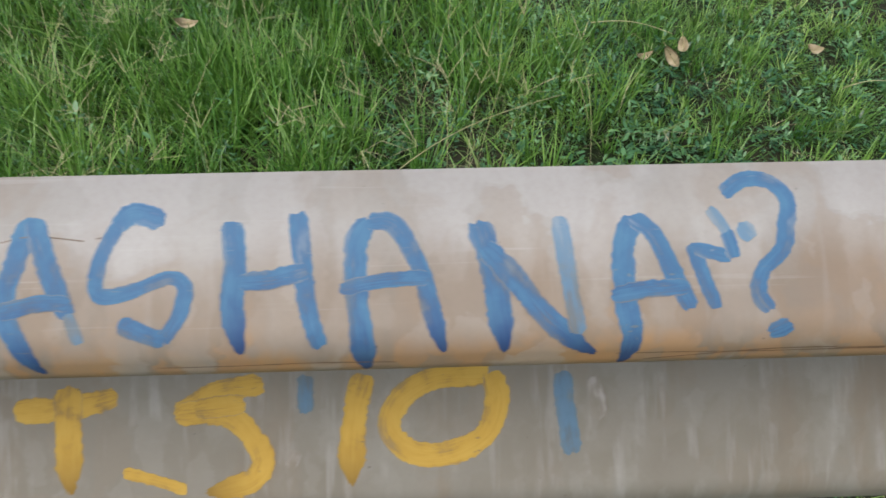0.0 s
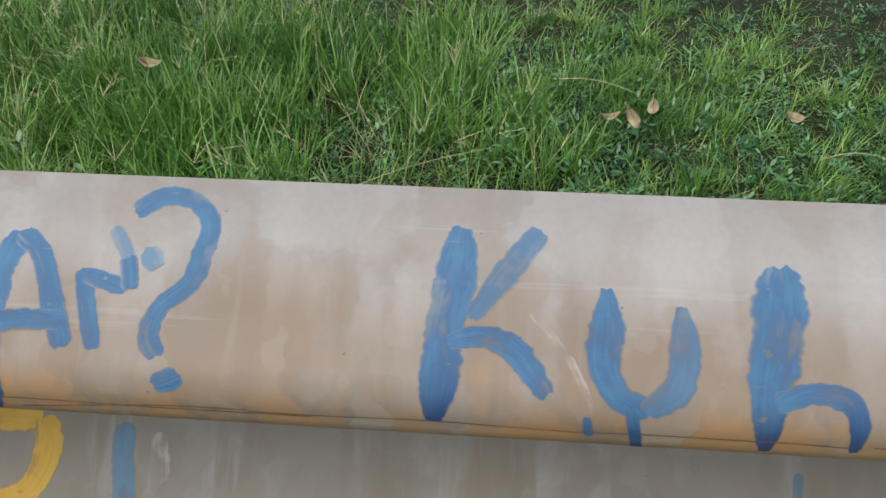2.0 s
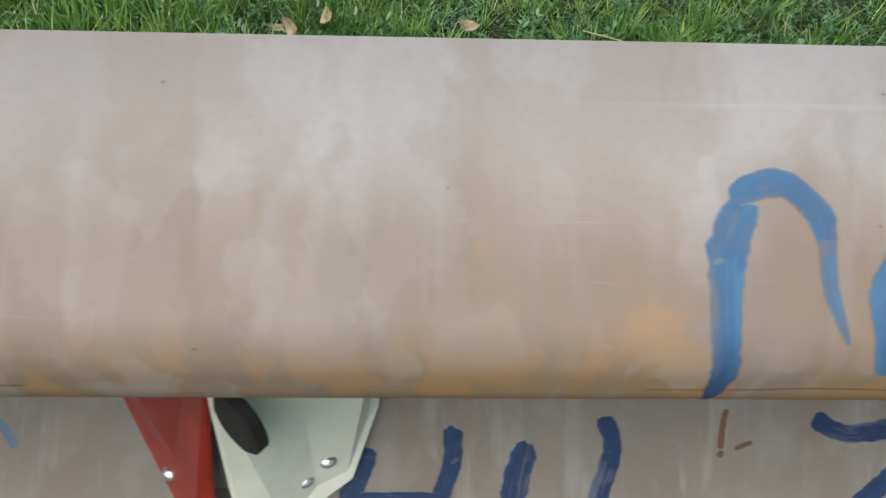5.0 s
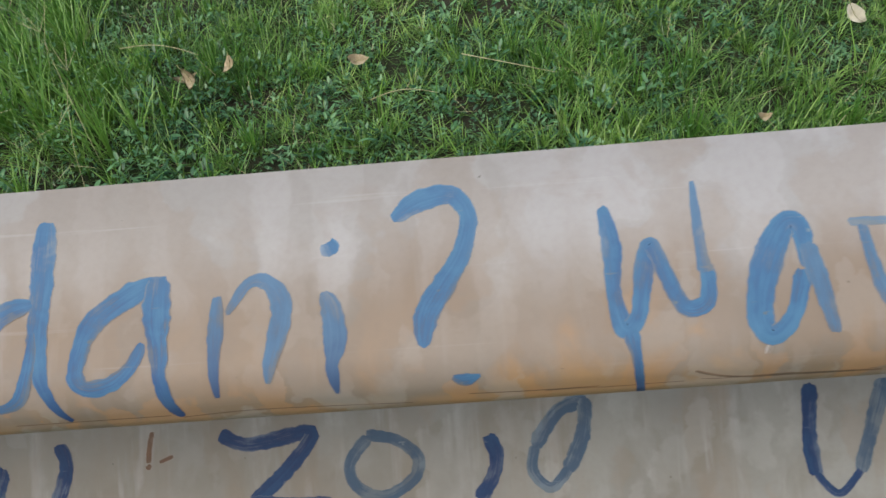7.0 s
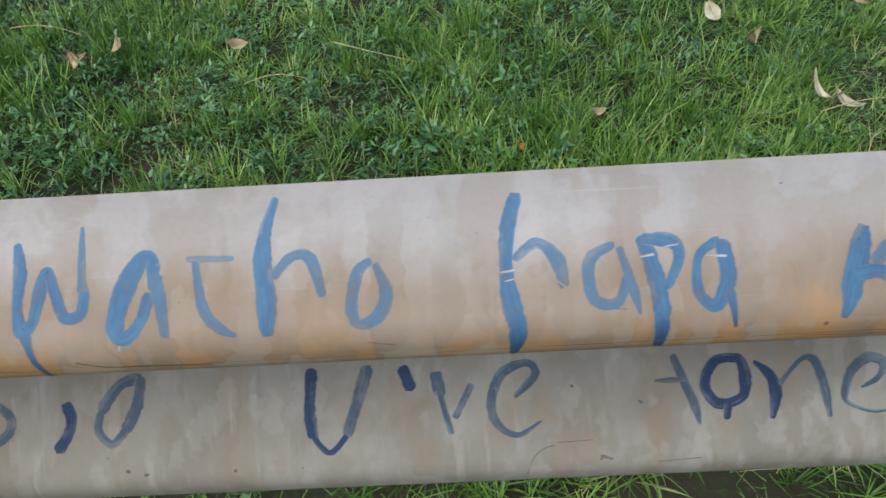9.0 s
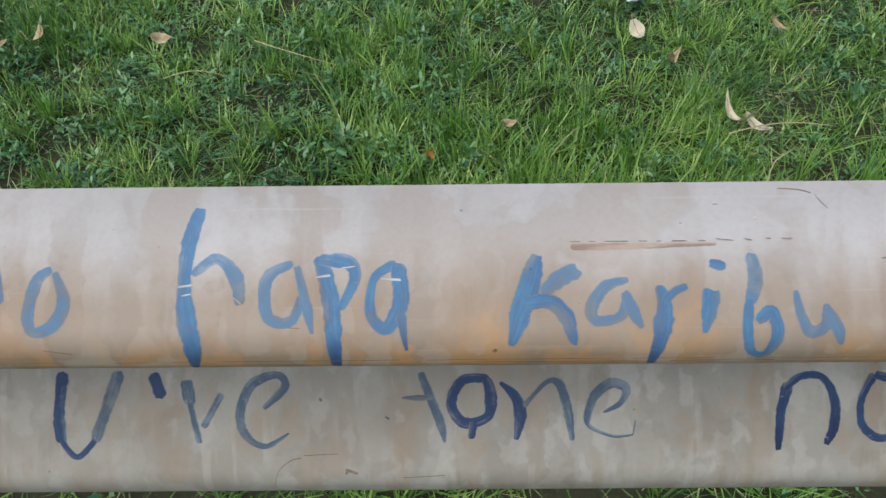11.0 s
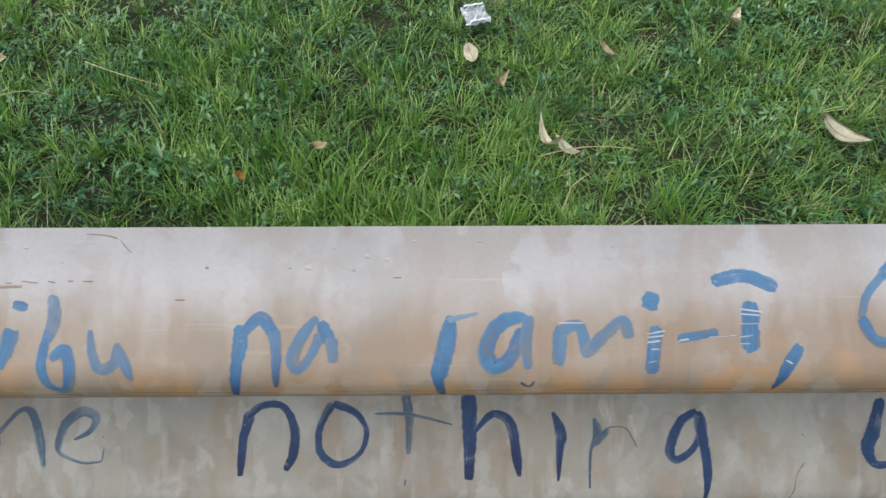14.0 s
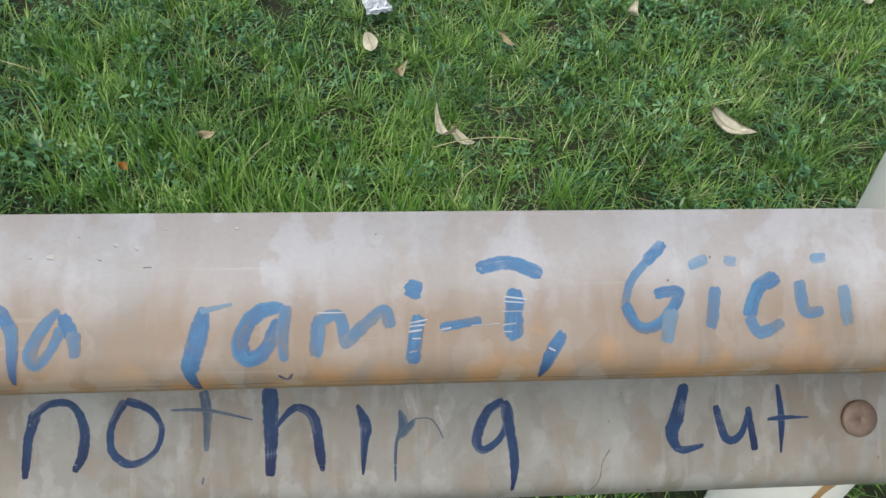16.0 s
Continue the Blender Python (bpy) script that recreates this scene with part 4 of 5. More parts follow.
glyph("speck", 0.973, 0.287, [("r", 5, [(0, 0), (5, 0)])])
glyph("speck", 0.949, 0.288, [("r", 5, [(0, 0), (3, 1)])])
glyph("speck", 0.989, 0.288, [("r", 4, [(0, 0), (1, 0)])])
glyph("speck", 2.085, 0.096, [("k", 4, [(0, 0), (2, 1)])])
glyph("speck", 2.738, 0.333, [("k", 1, [(0, 38), (8, 24), (11, 10), (17, 0)])])
glyph("speck", 2.788, 0.372, [("k", 4, [(0, 0), (3, 2)])])
glyph("scratch", 1.926, 0.344, [("k", 1, [(0, 24), (4, 10), (13, 2), (21, 0)])])
glyph("scratch", 1.949, 0.341, [("k", 0.8, [(0, 1), (26, 0)])])
glyph("scratch", 1.981, 0.353, [("k", 3, [(0, 0), (9, 3)])])
glyph("scratch", 2.024, 0.358, [("k", 1, [(0, 2), (32, 0)])])
glyph("worn_patch", 2.594, 0.281, [("w", 9, [(0, 0), (6, 22)])])
glyph("worn_patch", 2.616, 0.295, [("w", 7, [(0, 0), (4, 18)])])
glyph("worn_patch", 0.224, 0.325, [("w", 8, [(0, 11), (5, 0)])])
glyph("worn_patch", 0.438, 0.28, [("w", 12, [(0, 0), (3, 28)])])
glyph("worn_patch", 1.689, 0.089, [("w", 5, [(0, 3), (1, 0)])])
glyph("scratch", 1.907, 0.057, [("s", (1.2, 1.7), [(0, 1), (8, 0)])])
glyph("scratch", 1.909, 0.062, [("s", (0.8, 1.2), [(0, 1), (5, 0)])])
glyph("scratch", 1.985, 0.052, [("s", (1.2, 1.7), [(0, 1), (8, 0)])])
glyph("scratch", 2.022, 0.054, [("s", (1.2, 1.7), [(0, 0), (11, 1)])])
glyph("scratch", 1.937, 0.063, [("s", (0.8, 1.2), [(0, 0), (6, 5)])])
glyph("scratch", 1.999, 0.047, [("s", (0.8, 0.8), [(0, 1), (8, 0)])])
glyph("scratch", 2.59, 0.065, [("s", 1.1, [(0, 2), (11, 0)])])
glyph("scratch", 2.59, 0.068, [("s", 1.0, [(0, 1), (10, 0)])])
glyph("scratch", 2.59, 0.071, [("s", 1.3, [(0, 1), (8, 0)])])
glyph("scratch", 2.592, 0.076, [("s", 1.0, [(0, 0), (5, 0)])])
glyph("scratch", 2.59, 0.083, [("s", 0.8, [(0, 1), (5, 0)])])
glyph("scratch", 2.647, 0.052, [("s", 1.2, [(0, 0), (14, 2)])])
glyph("scratch", 2.647, 0.055, [("s", 1.0, [(0, 0), (12, 1)])])
glyph("scratch", 2.646, 0.061, [("s", 0.8, [(0, 0), (17, 0)])])
glyph("scratch", 2.646, 0.068, [("s", 1.0, [(0, 1), (8, 0)])])
glyph("scratch", 2.646, 0.073, [("s", 0.8, [(0, 0), (6, 0)])])
glyph("scratch", 2.609, 0.07, [("s", 1.3, [(0, 1), (6, 0)])])
glyph("scratch", 2.627, 0.068, [("s", 0.8, [(0, 1), (17, 0)])])
glyph("scratch", 2.673, 0.083, [("s", 1.3, [(0, 0), (4, 2)])])
glyph("scratch", 2.537, 0.06, [("s", 1.0, [(0, 0), (15, 0)])])


# the film has split along the turn of the upper wave
crack_rnd = random.Random(21)
at_x = 1.6
while at_x < 3.0:
    span = crack_rnd.uniform(45, 120)
    at_s = crack_rnd.uniform(-0.8, 0.8)
    glyph("paint_crack", round(at_x, 3), 0.1055, [("k", crack_rnd.uniform(0.4, 0.7), [(span * k / 5, at_s + crack_rnd.uniform(-0.5, 0.5)) for k in range(6)])])
    at_x += span / 1000 + crack_rnd.uniform(0.0, 0.03)


def bolt_head(x, s, r, material, name, label, parent):
    """A domed bolt head with a washer rim, standing on the rail's face."""
    bm = bmesh.new()
    rings = [(0.90, 0.000), (0.92, 0.0012), (1.0, 0.0018), (1.0, 0.0034), (0.95, 0.0046), (0.6, 0.0056), (0.12, 0.0060), (0.08, 0.0052)]
    o, n = skin(x, s), (skin(x, s, 0.01) - skin(x, s)).normalized()
    ex = Vector((1, 0, 0))
    ey = n.cross(ex)
    rows = [[bm.verts.new(o + (ex * math.cos(a) + ey * math.sin(a)) * r * k + n * h) for a in [i * math.tau / 28 for i in range(28)]] for k, h in rings]
    for p, q in zip(rows, rows[1:]):
        for i in range(28):
            bm.faces.new((p[i], p[(i + 1) % 28], q[(i + 1) % 28], q[i]))
    bm.faces.new(rows[-1])
    return part(name, bm, material, parent, label, True)


bolt_head(2.963, 0.314, 0.0150, BOLT, "rail_bolt", "round flat bolt head with brown rust", barrier)


# ---- post behind the beam ----
def build_post():
    post = thing("guardrail_post", "round cream-painted timber guardrail post with orange stains", "post", at=(3.160, 0.1605, 0))
    rnd = random.Random(5)
    r, top, n = 0.072, 1.06, 40
    bm = bmesh.new()
    rings = [(1.0, -0.3)] + [(1.0 + 0.008 * rnd.uniform(-1, 1), 0.06 * i) for i in range(18)] + [(1.0, top - 0.01), (0.97, top - 0.002), (0.92, top)]
    rows = [[bm.verts.new((r * k * math.cos(i * math.tau / n), r * k * math.sin(i * math.tau / n), z)) for i in range(n)] for k, z in rings]
    for p, q in zip(rows, rows[1:]):
        for i in range(n):
            bm.faces.new((p[i], p[(i + 1) % n], q[(i + 1) % n], q[i]))
    bm.faces.new(rows[-1])
    bm.faces.new(list(reversed(rows[0])))
    shaft = part("post_shaft", bm, CREAM, post, "", True)
    # a ragged orange stain down the front
    bm = bmesh.new()
    line = []
    for k in range(14):
        z = 0.16 + k * 0.04
        a0 = radians(-98 + 5 * math.sin(k * 0.9) + rnd.uniform(-2, 2))
        half = radians(4.5 + 3 * math.sin(k * 1.7) + rnd.uniform(-1, 1))
        line.append([bm.verts.new(((r * 1.012) * math.cos(a0 + half * u), (r * 1.012) * math.sin(a0 + half * u), z)) for u in (-1, -.3, .3, 1)])
    for p, q in zip(line, line[1:]):
        for i in range(3):
            bm.faces.new((p[i], p[i + 1], q[i + 1], q[i]))
    part("rust_run", bm, RUSTY, shaft, "orange rust run", True)
    post.rotation_euler = (0, radians(-7.5), 0)
    return post


build_post()


# ---- two-faced wedge reflector in the valley of the beam ----
def build_reflector():
    r = thing("guardrail_reflector", "wedge-shaped road reflector, one face red, one cream, bolted to guardrail", "reflector", at=(1.152, 0.03, 0.77))
    base = Vector((1.152, 0.03, 0.77))

    def sheet(pts, th, material, name, label, up):
        bm = bmesh.new()
        n = (Vector(pts[1]) - Vector(pts[0])).cross(Vector(pts[2]) - Vector(pts[0])).normalized()
        if n.dot(Vector(up)) < 0:
            n = -n
        a = [bm.verts.new(Vector(p) - base) for p in pts]
        b = [bm.verts.new(Vector(p) - base - n * th) for p in pts]
        bm.faces.new(a)
        bm.faces.new(list(reversed(b)))
        for i in range(len(a)):
            j = (i + 1) % len(a)
            bm.faces.new((a[i], a[j], b[j], b[i]))
        bmesh.ops.recalc_face_normals(bm, faces=bm.faces)
        bmesh.ops.bevel(bm, geom=list(bm.edges), offset=min(0.0012, th * 0.4), segments=2, affect="EDGES", profile=0.5)
        return part(name, bm, material, r, label)

    # red wing from the valley floor forward to the nose, cream wing back again
    red = sheet([(1.086, .074, .835), (1.092, .066, .765), (1.116, .036, .742), (1.127, .014, .732), (1.138, .014, .745), (1.149, .030, .835)], .0025, RED, "red_face", "glossy red reflective face", (-1, -1, .5))
    # brighter film stuck on the wing's outer half
    a0, b0, c0, d0 = Vector((1.086, .074, .835)), Vector((1.149, .030, .835)), Vector((1.092, .066, .765)), Vector((1.138, .020, .765))
    off = Vector((-.55, -.80, .22)) * 0.0026
    film = [a0.lerp(b0, u).lerp(c0.lerp(d0, u), v) + off for u, v in ((.04, 0), (.46, 0), (.44, .18), (.34, .40), (.20, .62), (.08, .66), (.03, .30))]
    sheet([tuple(p) for p in film], .0008, BRIGHT_RED, "reflective_film", "bright red reflective film", (-1, -1, .5))
    sheet([(1.215, .068, .835), (1.2085, .0625, .768), (1.197, .037, .7445), (1.168, .018, .736), (1.150, .016, .745), (1.151, .030, .835)], .0025, WHITE, "cream_face", "cream white reflective face", (1, -1, .5))
    # foot plate that lies on the lower slope
    sheet([(1.11, .060, .7615), (1.195, .060, .7615), (1.178, .034, .7415), (1.122, .034, .7415)], .002, ZINC, "foot_plate", "grey steel foot plate", (0, -1, 1))
    for x, y, z in ((1.176, .0335, .753), (1.186, .040, .759), (1.118, .036, .755), (1.121, .049, .812)):
        bm = bmesh.new()
        bmesh.ops.create_uvsphere(bm, u_segments=16, v_segments=8, radius=0.0045, matrix=Matrix.Translation(Vector((x, y, z)) - base) @ Matrix.Diagonal((1, 1, 0.7, 1)))
        part("bolt", bm, CHROME, r, "small bright bolt", True)
    # black rubber cap behind the nose
    bm = bmesh.new()
    mid, along, out = Vector((1.160, .024, .822)), Vector((.74, -.67, 0)), Vector((-.67, -.74, 0))
    ring = [(math.cos(t) * abs(math.cos(t)) ** -0.3 if abs(math.cos(t)) > 1e-6 else 0, math.sin(t)) for t in [i * math.tau / 28 for i in range(28)]]
    rows = [[bm.verts.new(mid + along * (u * .012 * k) + Vector((0, 0, w * .016 * k)) + out * h - base) for u, w in ring] for k, h in ((1, -.004), (1, .001), (.8, .003))]
    for p, q in zip(rows, rows[1:]):
        for i in range(28):
            bm.faces.new((p[i], p[(i + 1) % 28], q[(i + 1) % 28], q[i]))
    bm.faces.new(rows[-1])
    bm.faces.new(list(reversed(rows[0])))
    part("rubber_cap", bm, DARK, r, "black oblong rubber cap")


build_reflector()


# ---- vegetation ----
def blade_mesh(name, base, height, width, yaw, lean, droop, material, label, category, twist=None, tint=None):
    """Curved tapering blades, three segments each, in one mesh."""
    n = len(height)
    ts = np.array([0.0, 0.4, 0.75, 1.0])
    wt = np.array([0.75, 1.0, 0.7, 0.0])
    dirx, diry = np.cos(yaw), np.sin(yaw)
    v = np.zeros((n, 7, 3))
    k = 0
    for t, w in zip(ts, wt):
        out = height * (lean * t + droop * t * t)
        up = height * (t - 0.45 * droop * t ** 2.4) * np.sqrt(np.clip(1 - 0.35 * lean ** 2, 0.1, 1))
        cx, cy, cz = base[:, 0] + dirx * out, base[:, 1] + diry * out, base[:, 2] + up
        tw = yaw + np.pi / 2 + (0 if twist is None else twist * t)
        for sgn in ((-1, 1) if w else (0,)):
            v[:, k, 0] = cx + np.cos(tw) * width * w * 0.5 * sgn
            v[:, k, 1] = cy + np.sin(tw) * width * w * 0.5 * sgn
            v[:, k, 2] = np.maximum(cz, 0.002)
            k += 1
    off = (np.arange(n) * 7)[:, None]
    quads = np.concatenate([off + np.array([0, 1, 3, 2]), off + np.array([2, 3, 5, 4])], 1).reshape(-1)
    tris = (off + np.array([4, 5, 6])).reshape(-1)
    loops = np.concatenate([quads, tris])
    starts = np.concatenate([np.arange(2 * n) * 4, 8 * n + np.arange(n) * 3])
    me = bpy.data.meshes.new(name)
    me.vertices.add(7 * n)
    me.vertices.foreach_set("co", v.reshape(-1))
    me.loops.add(len(loops))
    me.loops.foreach_set("vertex_index", loops.astype(np.int32))
    me.polygons.add(3 * n)
    me.polygons.foreach_set("loop_start", starts.astype(np.int32))
    me.update(calc_edges=True)
    me.shade_smooth()
    set_tint(me, rng.random(n) if tint is None else tint, 7)
    me.materials.append(material)
    return tagged(new(name, me), label, category, kind="stuff")


def set_tint(me, tint, points):
    me.attributes.new("tint", "FLOAT", "POINT").data.foreach_set("value", np.repeat(tint, points).astype(np.float32))


rng = np.random.default_rng(7)


def rises(x, y):
    return 0.010 * np.sin(x * 3.1 + y * 1.7) * np.cos(y * 2.3 - x)


def field(x, y, seed):
    """Smooth patchiness between 0 and 1."""
    r = np.random.default_rng(seed)
    f = np.zeros_like(x)
    for k in (1.1, 2.3, 4.7, 9.0):
        a, b, c, d = r.uniform(0, 6.28, 4)
        th = r.uniform(0, 3.14)
        u, w = x * np.cos(th) + y * np.sin(th), -x * np.sin(th) + y * np.cos(th)
        f += (np.sin(u * k * 2 + a) + np.sin(w * k * 2.3 + b) + np.sin((u + w) * k * 1.4 + c)) / (3 * k ** 0.45)
    return 1 / (1 + np.exp(-2.2 * f))


def clump(x, y, seed):
    """Gaps and clumps a hand wide and smaller, between 0 and 1."""
    r = np.random.default_rng(seed)
    f = np.zeros_like(x)
    for k in (7.0, 13.0, 24.0, 41.0):
        a, b, c, th = r.uniform(0, 6.28, 4)
        u, w = x * np.cos(th) + y * np.sin(th), -x * np.sin(th) + y * np.cos(th)
        f += (np.sin(u * k + a + 1.5 * np.sin(w * k * 0.4)) + np.sin(w * k * 1.2 + b + 1.5 * np.sin(u * k * 0.37 + c))) * 0.5
    return 1 / (1 + np.exp(-2.6 * f))


def scatter(n, x0, x1, y0, y1, keep):
    x, y = rng.uniform(x0, x1, n), rng.uniform(y0, y1, n)
    ok = rng.random(n) < keep(x, y)
    x, y = x[ok], y[ok]
    return np.stack([x, y, rises(x, y) - 0.006], 1)


def clear_of_post(x, y):
    return ((np.abs(x - 3.18) > 0.10) | (np.abs(y - 0.18) > 0.10)) * 1.0


def tall_share(x, y):
    """The long uncut grass gives way to turf past about x = 0.9."""
    return 1 / (1 + np.exp((x - 0.60 - 0.10 * (y - 1.2) - 0.25 * (field(x, y, 3) - 0.5)) / 0.09))


def weedy(x, y):
    """Where broad-leaved weeds crowd out the grass: most between the long grass and the tufts by the post."""
    left = 1 / (1 + np.exp((x - 1.95 - 0.5 * (y - 1.0) - 0.5 * (field(x, y, 5) - 0.5)) / 0.10))
    return np.clip((1 - 0.75 * tall_share(x, y)) * (0.46 + 0.46 * left) * (0.45 + 0.7 * field(x, y, 6)), 0, 1)


def bare(x, y):
    """Small trodden spots with brown soil: 0 there, 1 elsewhere."""
    return np.clip((0.93 - clump(x * 0.6, y * 0.6, 8) * weedy(x, y)) * 6, 0.12, 1)


def inner(x, y):
    """1 over the nearest patch of turf, fading out over its last half metre."""
    return np.clip((x + 1.6) / 0.5, 0, 1) * np.clip((4.8 - x) / 0.5, 0, 1) * np.clip((2.75 - y) / 0.4, 0, 1)


def lawn(x, y):
    """1 over the strip of turf behind the rail, thinning out around it."""
    a = np.clip((x + 1.1) / 0.4, 0, 1) * np.clip((4.7 - x) / 0.4, 0, 1)
    return (0.22 + 0.78 * a * np.clip((y - 0.22) / 0.12, 0, 1) * np.clip((2.15 - y) / 0.25, 0, 1)) * clear_of_post(x, y)


def tufts(name, centres, blades, spread, tall, wide, lean, droop, material, label):
    """Blades fanning out from each centre, every tuft with its own height and tint."""
    rep = rng.integers(*blades, len(centres))
    b = np.repeat(centres, rep, 0)
    n = len(b)
    out, far = rng.uniform(0, math.tau, n), np.abs(rng.normal(0, spread, n))
    b[:, 0] += np.cos(out) * far
    b[:, 1] += np.sin(out) * far
    h = np.repeat(rng.uniform(*tall, len(centres)), rep) * rng.uniform(0.45, 1.1, n)
    side = np.clip(far / spread, 0, 2) / 2
    tint = np.clip(np.repeat(rng.normal(0.5, 0.26, len(centres)), rep), 0, 1)
    return blade_mesh(name, b, h, rng.uniform(*wide, n), out + rng.normal(0, 0.6, n), lean[0] + (lean[1] - lean[0]) * side * rng.uniform(0.5, 1.3, n),
                      rng.uniform(*droop, n), material, label, "grass", rng.uniform(-1, 1, n), tint)


# short dark undergrowth between the tufts
b = scatter(260000, -1.6, 4.8, 0.12, 2.75, lambda x, y: lawn(x, y) * bare(x, y) * (1 - 0.55 * weedy(x, y)) * (0.15 + 0.55 * clump(x, y, 13)) * (0.5 + 0.5 * field(x, y, 11)))
n = len(b)
blade_mesh("turf_grass", b, rng.gamma(5, 0.0072, n), rng.uniform(0.0016, 0.0034, n), rng.uniform(0, math.tau, n), rng.uniform(0.1, 1.3, n), rng.uniform(0.0, 0.8, n), GRASS,
           "short uneven green turf of narrow blades", "grass", rng.uniform(-1, 1, n), np.clip(rng.normal(0.3, 0.2, n), 0, 1))

# small dense tufts that make up the turf
c = scatter(17000, -1.5, 4.8, 0.2, 2.6, lambda x, y: lawn(x, y) * bare(x, y) * (1 - 0.85 * tall_share(x, y)) * (1 - 0.72 * weedy(x, y)) * (0.15 + 0.85 * clump(x, y, 19)))
tufts("small_tufts", c, (12, 26), 0.013, (0.045, 0.095), (0.0018, 0.0036), (0.05, 0.95), (0.0, 0.7), GRASS, "small dense green tufts in the turf")

# half-dry blades, more of them towards the leaning post
c = scatter(5200, -1.2, 4.8, 0.3, 2.4, lambda x, y: lawn(x, y) * (1 - tall_share(x, y)) * np.clip(0.08 + 0.30 * (x - 2.2), 0.08, 0.6) * (0.2 + 0.8 * clump(x, y, 17)))
tufts("pale_turf", c, (5, 14), 0.022, (0.03, 0.075), (0.0014, 0.0028), (0.5, 1.5), (0.0, 0.8), PALE, "pale half-dry grass blades lying in the turf")

# the same turf going on around, thinner and coarser
b = scatter(160000, -5.0, 8.0, -3.5, 6.0, lambda x, y: (1 - inner(x, y) * (y > 0.0)) * (0.5 + 0.5 * field(x, y, 12)) * np.where(y < 0, np.clip(-y / 0.3, 0, 1), 1))
n = len(b)
blade_mesh("outer_turf", b, rng.gamma(6, 0.011, n), rng.uniform(0.004, 0.009, n), rng.uniform(0, math.tau, n), rng.uniform(0.2, 1.2, n), rng.uniform(0.0, 0.8, n), GRASS,
           "green turf spreading out on both sides of the rail", "grass")

# bright longer tufts standing in the turf
c = scatter(4200, -1.4, 4.6, 0.2, 2.5, lambda x, y: lawn(x, y) * np.clip(field(x, y, 31) * 1.4 - 0.45 + 0.7 * np.exp(-((x - 2.35) / 0.40) ** 2 - ((y - 0.90) / 0.24) ** 2), 0.05, 1) * (1 - 0.45 * weedy(x, y)) * clump(x, y, 33))
tufts("grass_tufts", c, (14, 32), 0.022, (0.06, 0.13), (0.0020, 0.0040), (0.02, 0.45), (0.0, 0.5), TUFT, "bright green taller grass tufts in the turf")

# a dense stand of tufts between the rail and the post, thinning outwards
c = scatter(620, 1.75, 3.2, 0.6, 1.45, lambda x, y: np.exp(-((x - 2.38) / 0.40) ** 2 - ((y - 0.95) / 0.26) ** 2) * (0.1 + 0.9 * clump(x, y, 35)))
tufts("dense_tufts", c, (16, 34), 0.026, (0.08, 0.16), (0.0020, 0.0040), (0.02, 0.36), (0.0, 0.5), TUFT, "dense stand of bright green grass tufts")

# long grass
c = scatter(3600, -1.5, 1.4, 0.3, 2.4, lambda x, y: tall_share(x, y) * lawn(x, y) * (0.25 + 0.75 * field(x, y, 41)) * (0.08 + 0.92 * clump(x, y, 45)))
tufts("long_grass", c, (14, 34), 0.022, (0.12, 0.28), (0.0024, 0.0046), (0.02, 0.5), (0.05, 0.6), TUFT, "long uncut green grass beside the rail")

# thin straw stalks with finger-like seed heads, several to a plant
c = scatter(150, -1.3, 0.75, 0.5, 2.2, lambda x, y: tall_share(x, y) * (0.1 + 0.9 * field(x, y, 51)))
c = np.repeat(c, rng.integers(2, 7, len(c)), 0)
n = len(c)
c[:, :2] += rng.normal(0, 0.03, (n, 2))
hs = rng.uniform(0.22, 0.40, n)
yaw = rng.uniform(0, math.tau, n)
ln, dr = rng.uniform(0.05, 0.5, n), rng.uniform(0.1, 0.7, n)
tip = np.stack([c[:, 0] + np.cos(yaw) * hs * (ln + dr) * 0.97, c[:, 1] + np.sin(yaw) * hs * (ln + dr) * 0.97,
                c[:, 2] + hs * (1 - 0.45 * dr) * np.sqrt(1 - 0.35 * ln ** 2) - 0.004], 1)
fb = np.repeat(tip, 4, 0)
k = len(fb)
blade_mesh("straw_stalks", np.concatenate([c, fb]), np.concatenate([hs, rng.uniform(0.025, 0.06, k)]), np.concatenate([np.full(n, 0.0012), np.full(k, 0.0013)]),
           np.concatenate([yaw, np.repeat(yaw, 4) + rng.uniform(-1.6, 1.6, k)]), np.concatenate([ln, rng.uniform(0.6, 1.6, k)]),
           np.concatenate([dr, rng.uniform(0, 0.6, k)]), STALK, "thin straw-coloured seed stalks in long grass", "grass")

# dead straw lying in the turf
b = scatter(2200, -1.4, 4.6, 0.2, 2.5, lambda x, y: 0.15 + 0.85 * field(x, y, 61))
b[:, 2] += rng.uniform(0.01, 0.05, len(b))
n = len(b)
blade_mesh("dead_straw", b, rng.uniform(0.03, 0.08, n), rng.uniform(0.0007, 0.0016, n), rng.uniform(0, math.tau, n), rng.uniform(0.9, 1.5, n), rng.uniform(0.1, 0.5, n), STALK,
           "bits of dead straw lying in the turf", "grass")


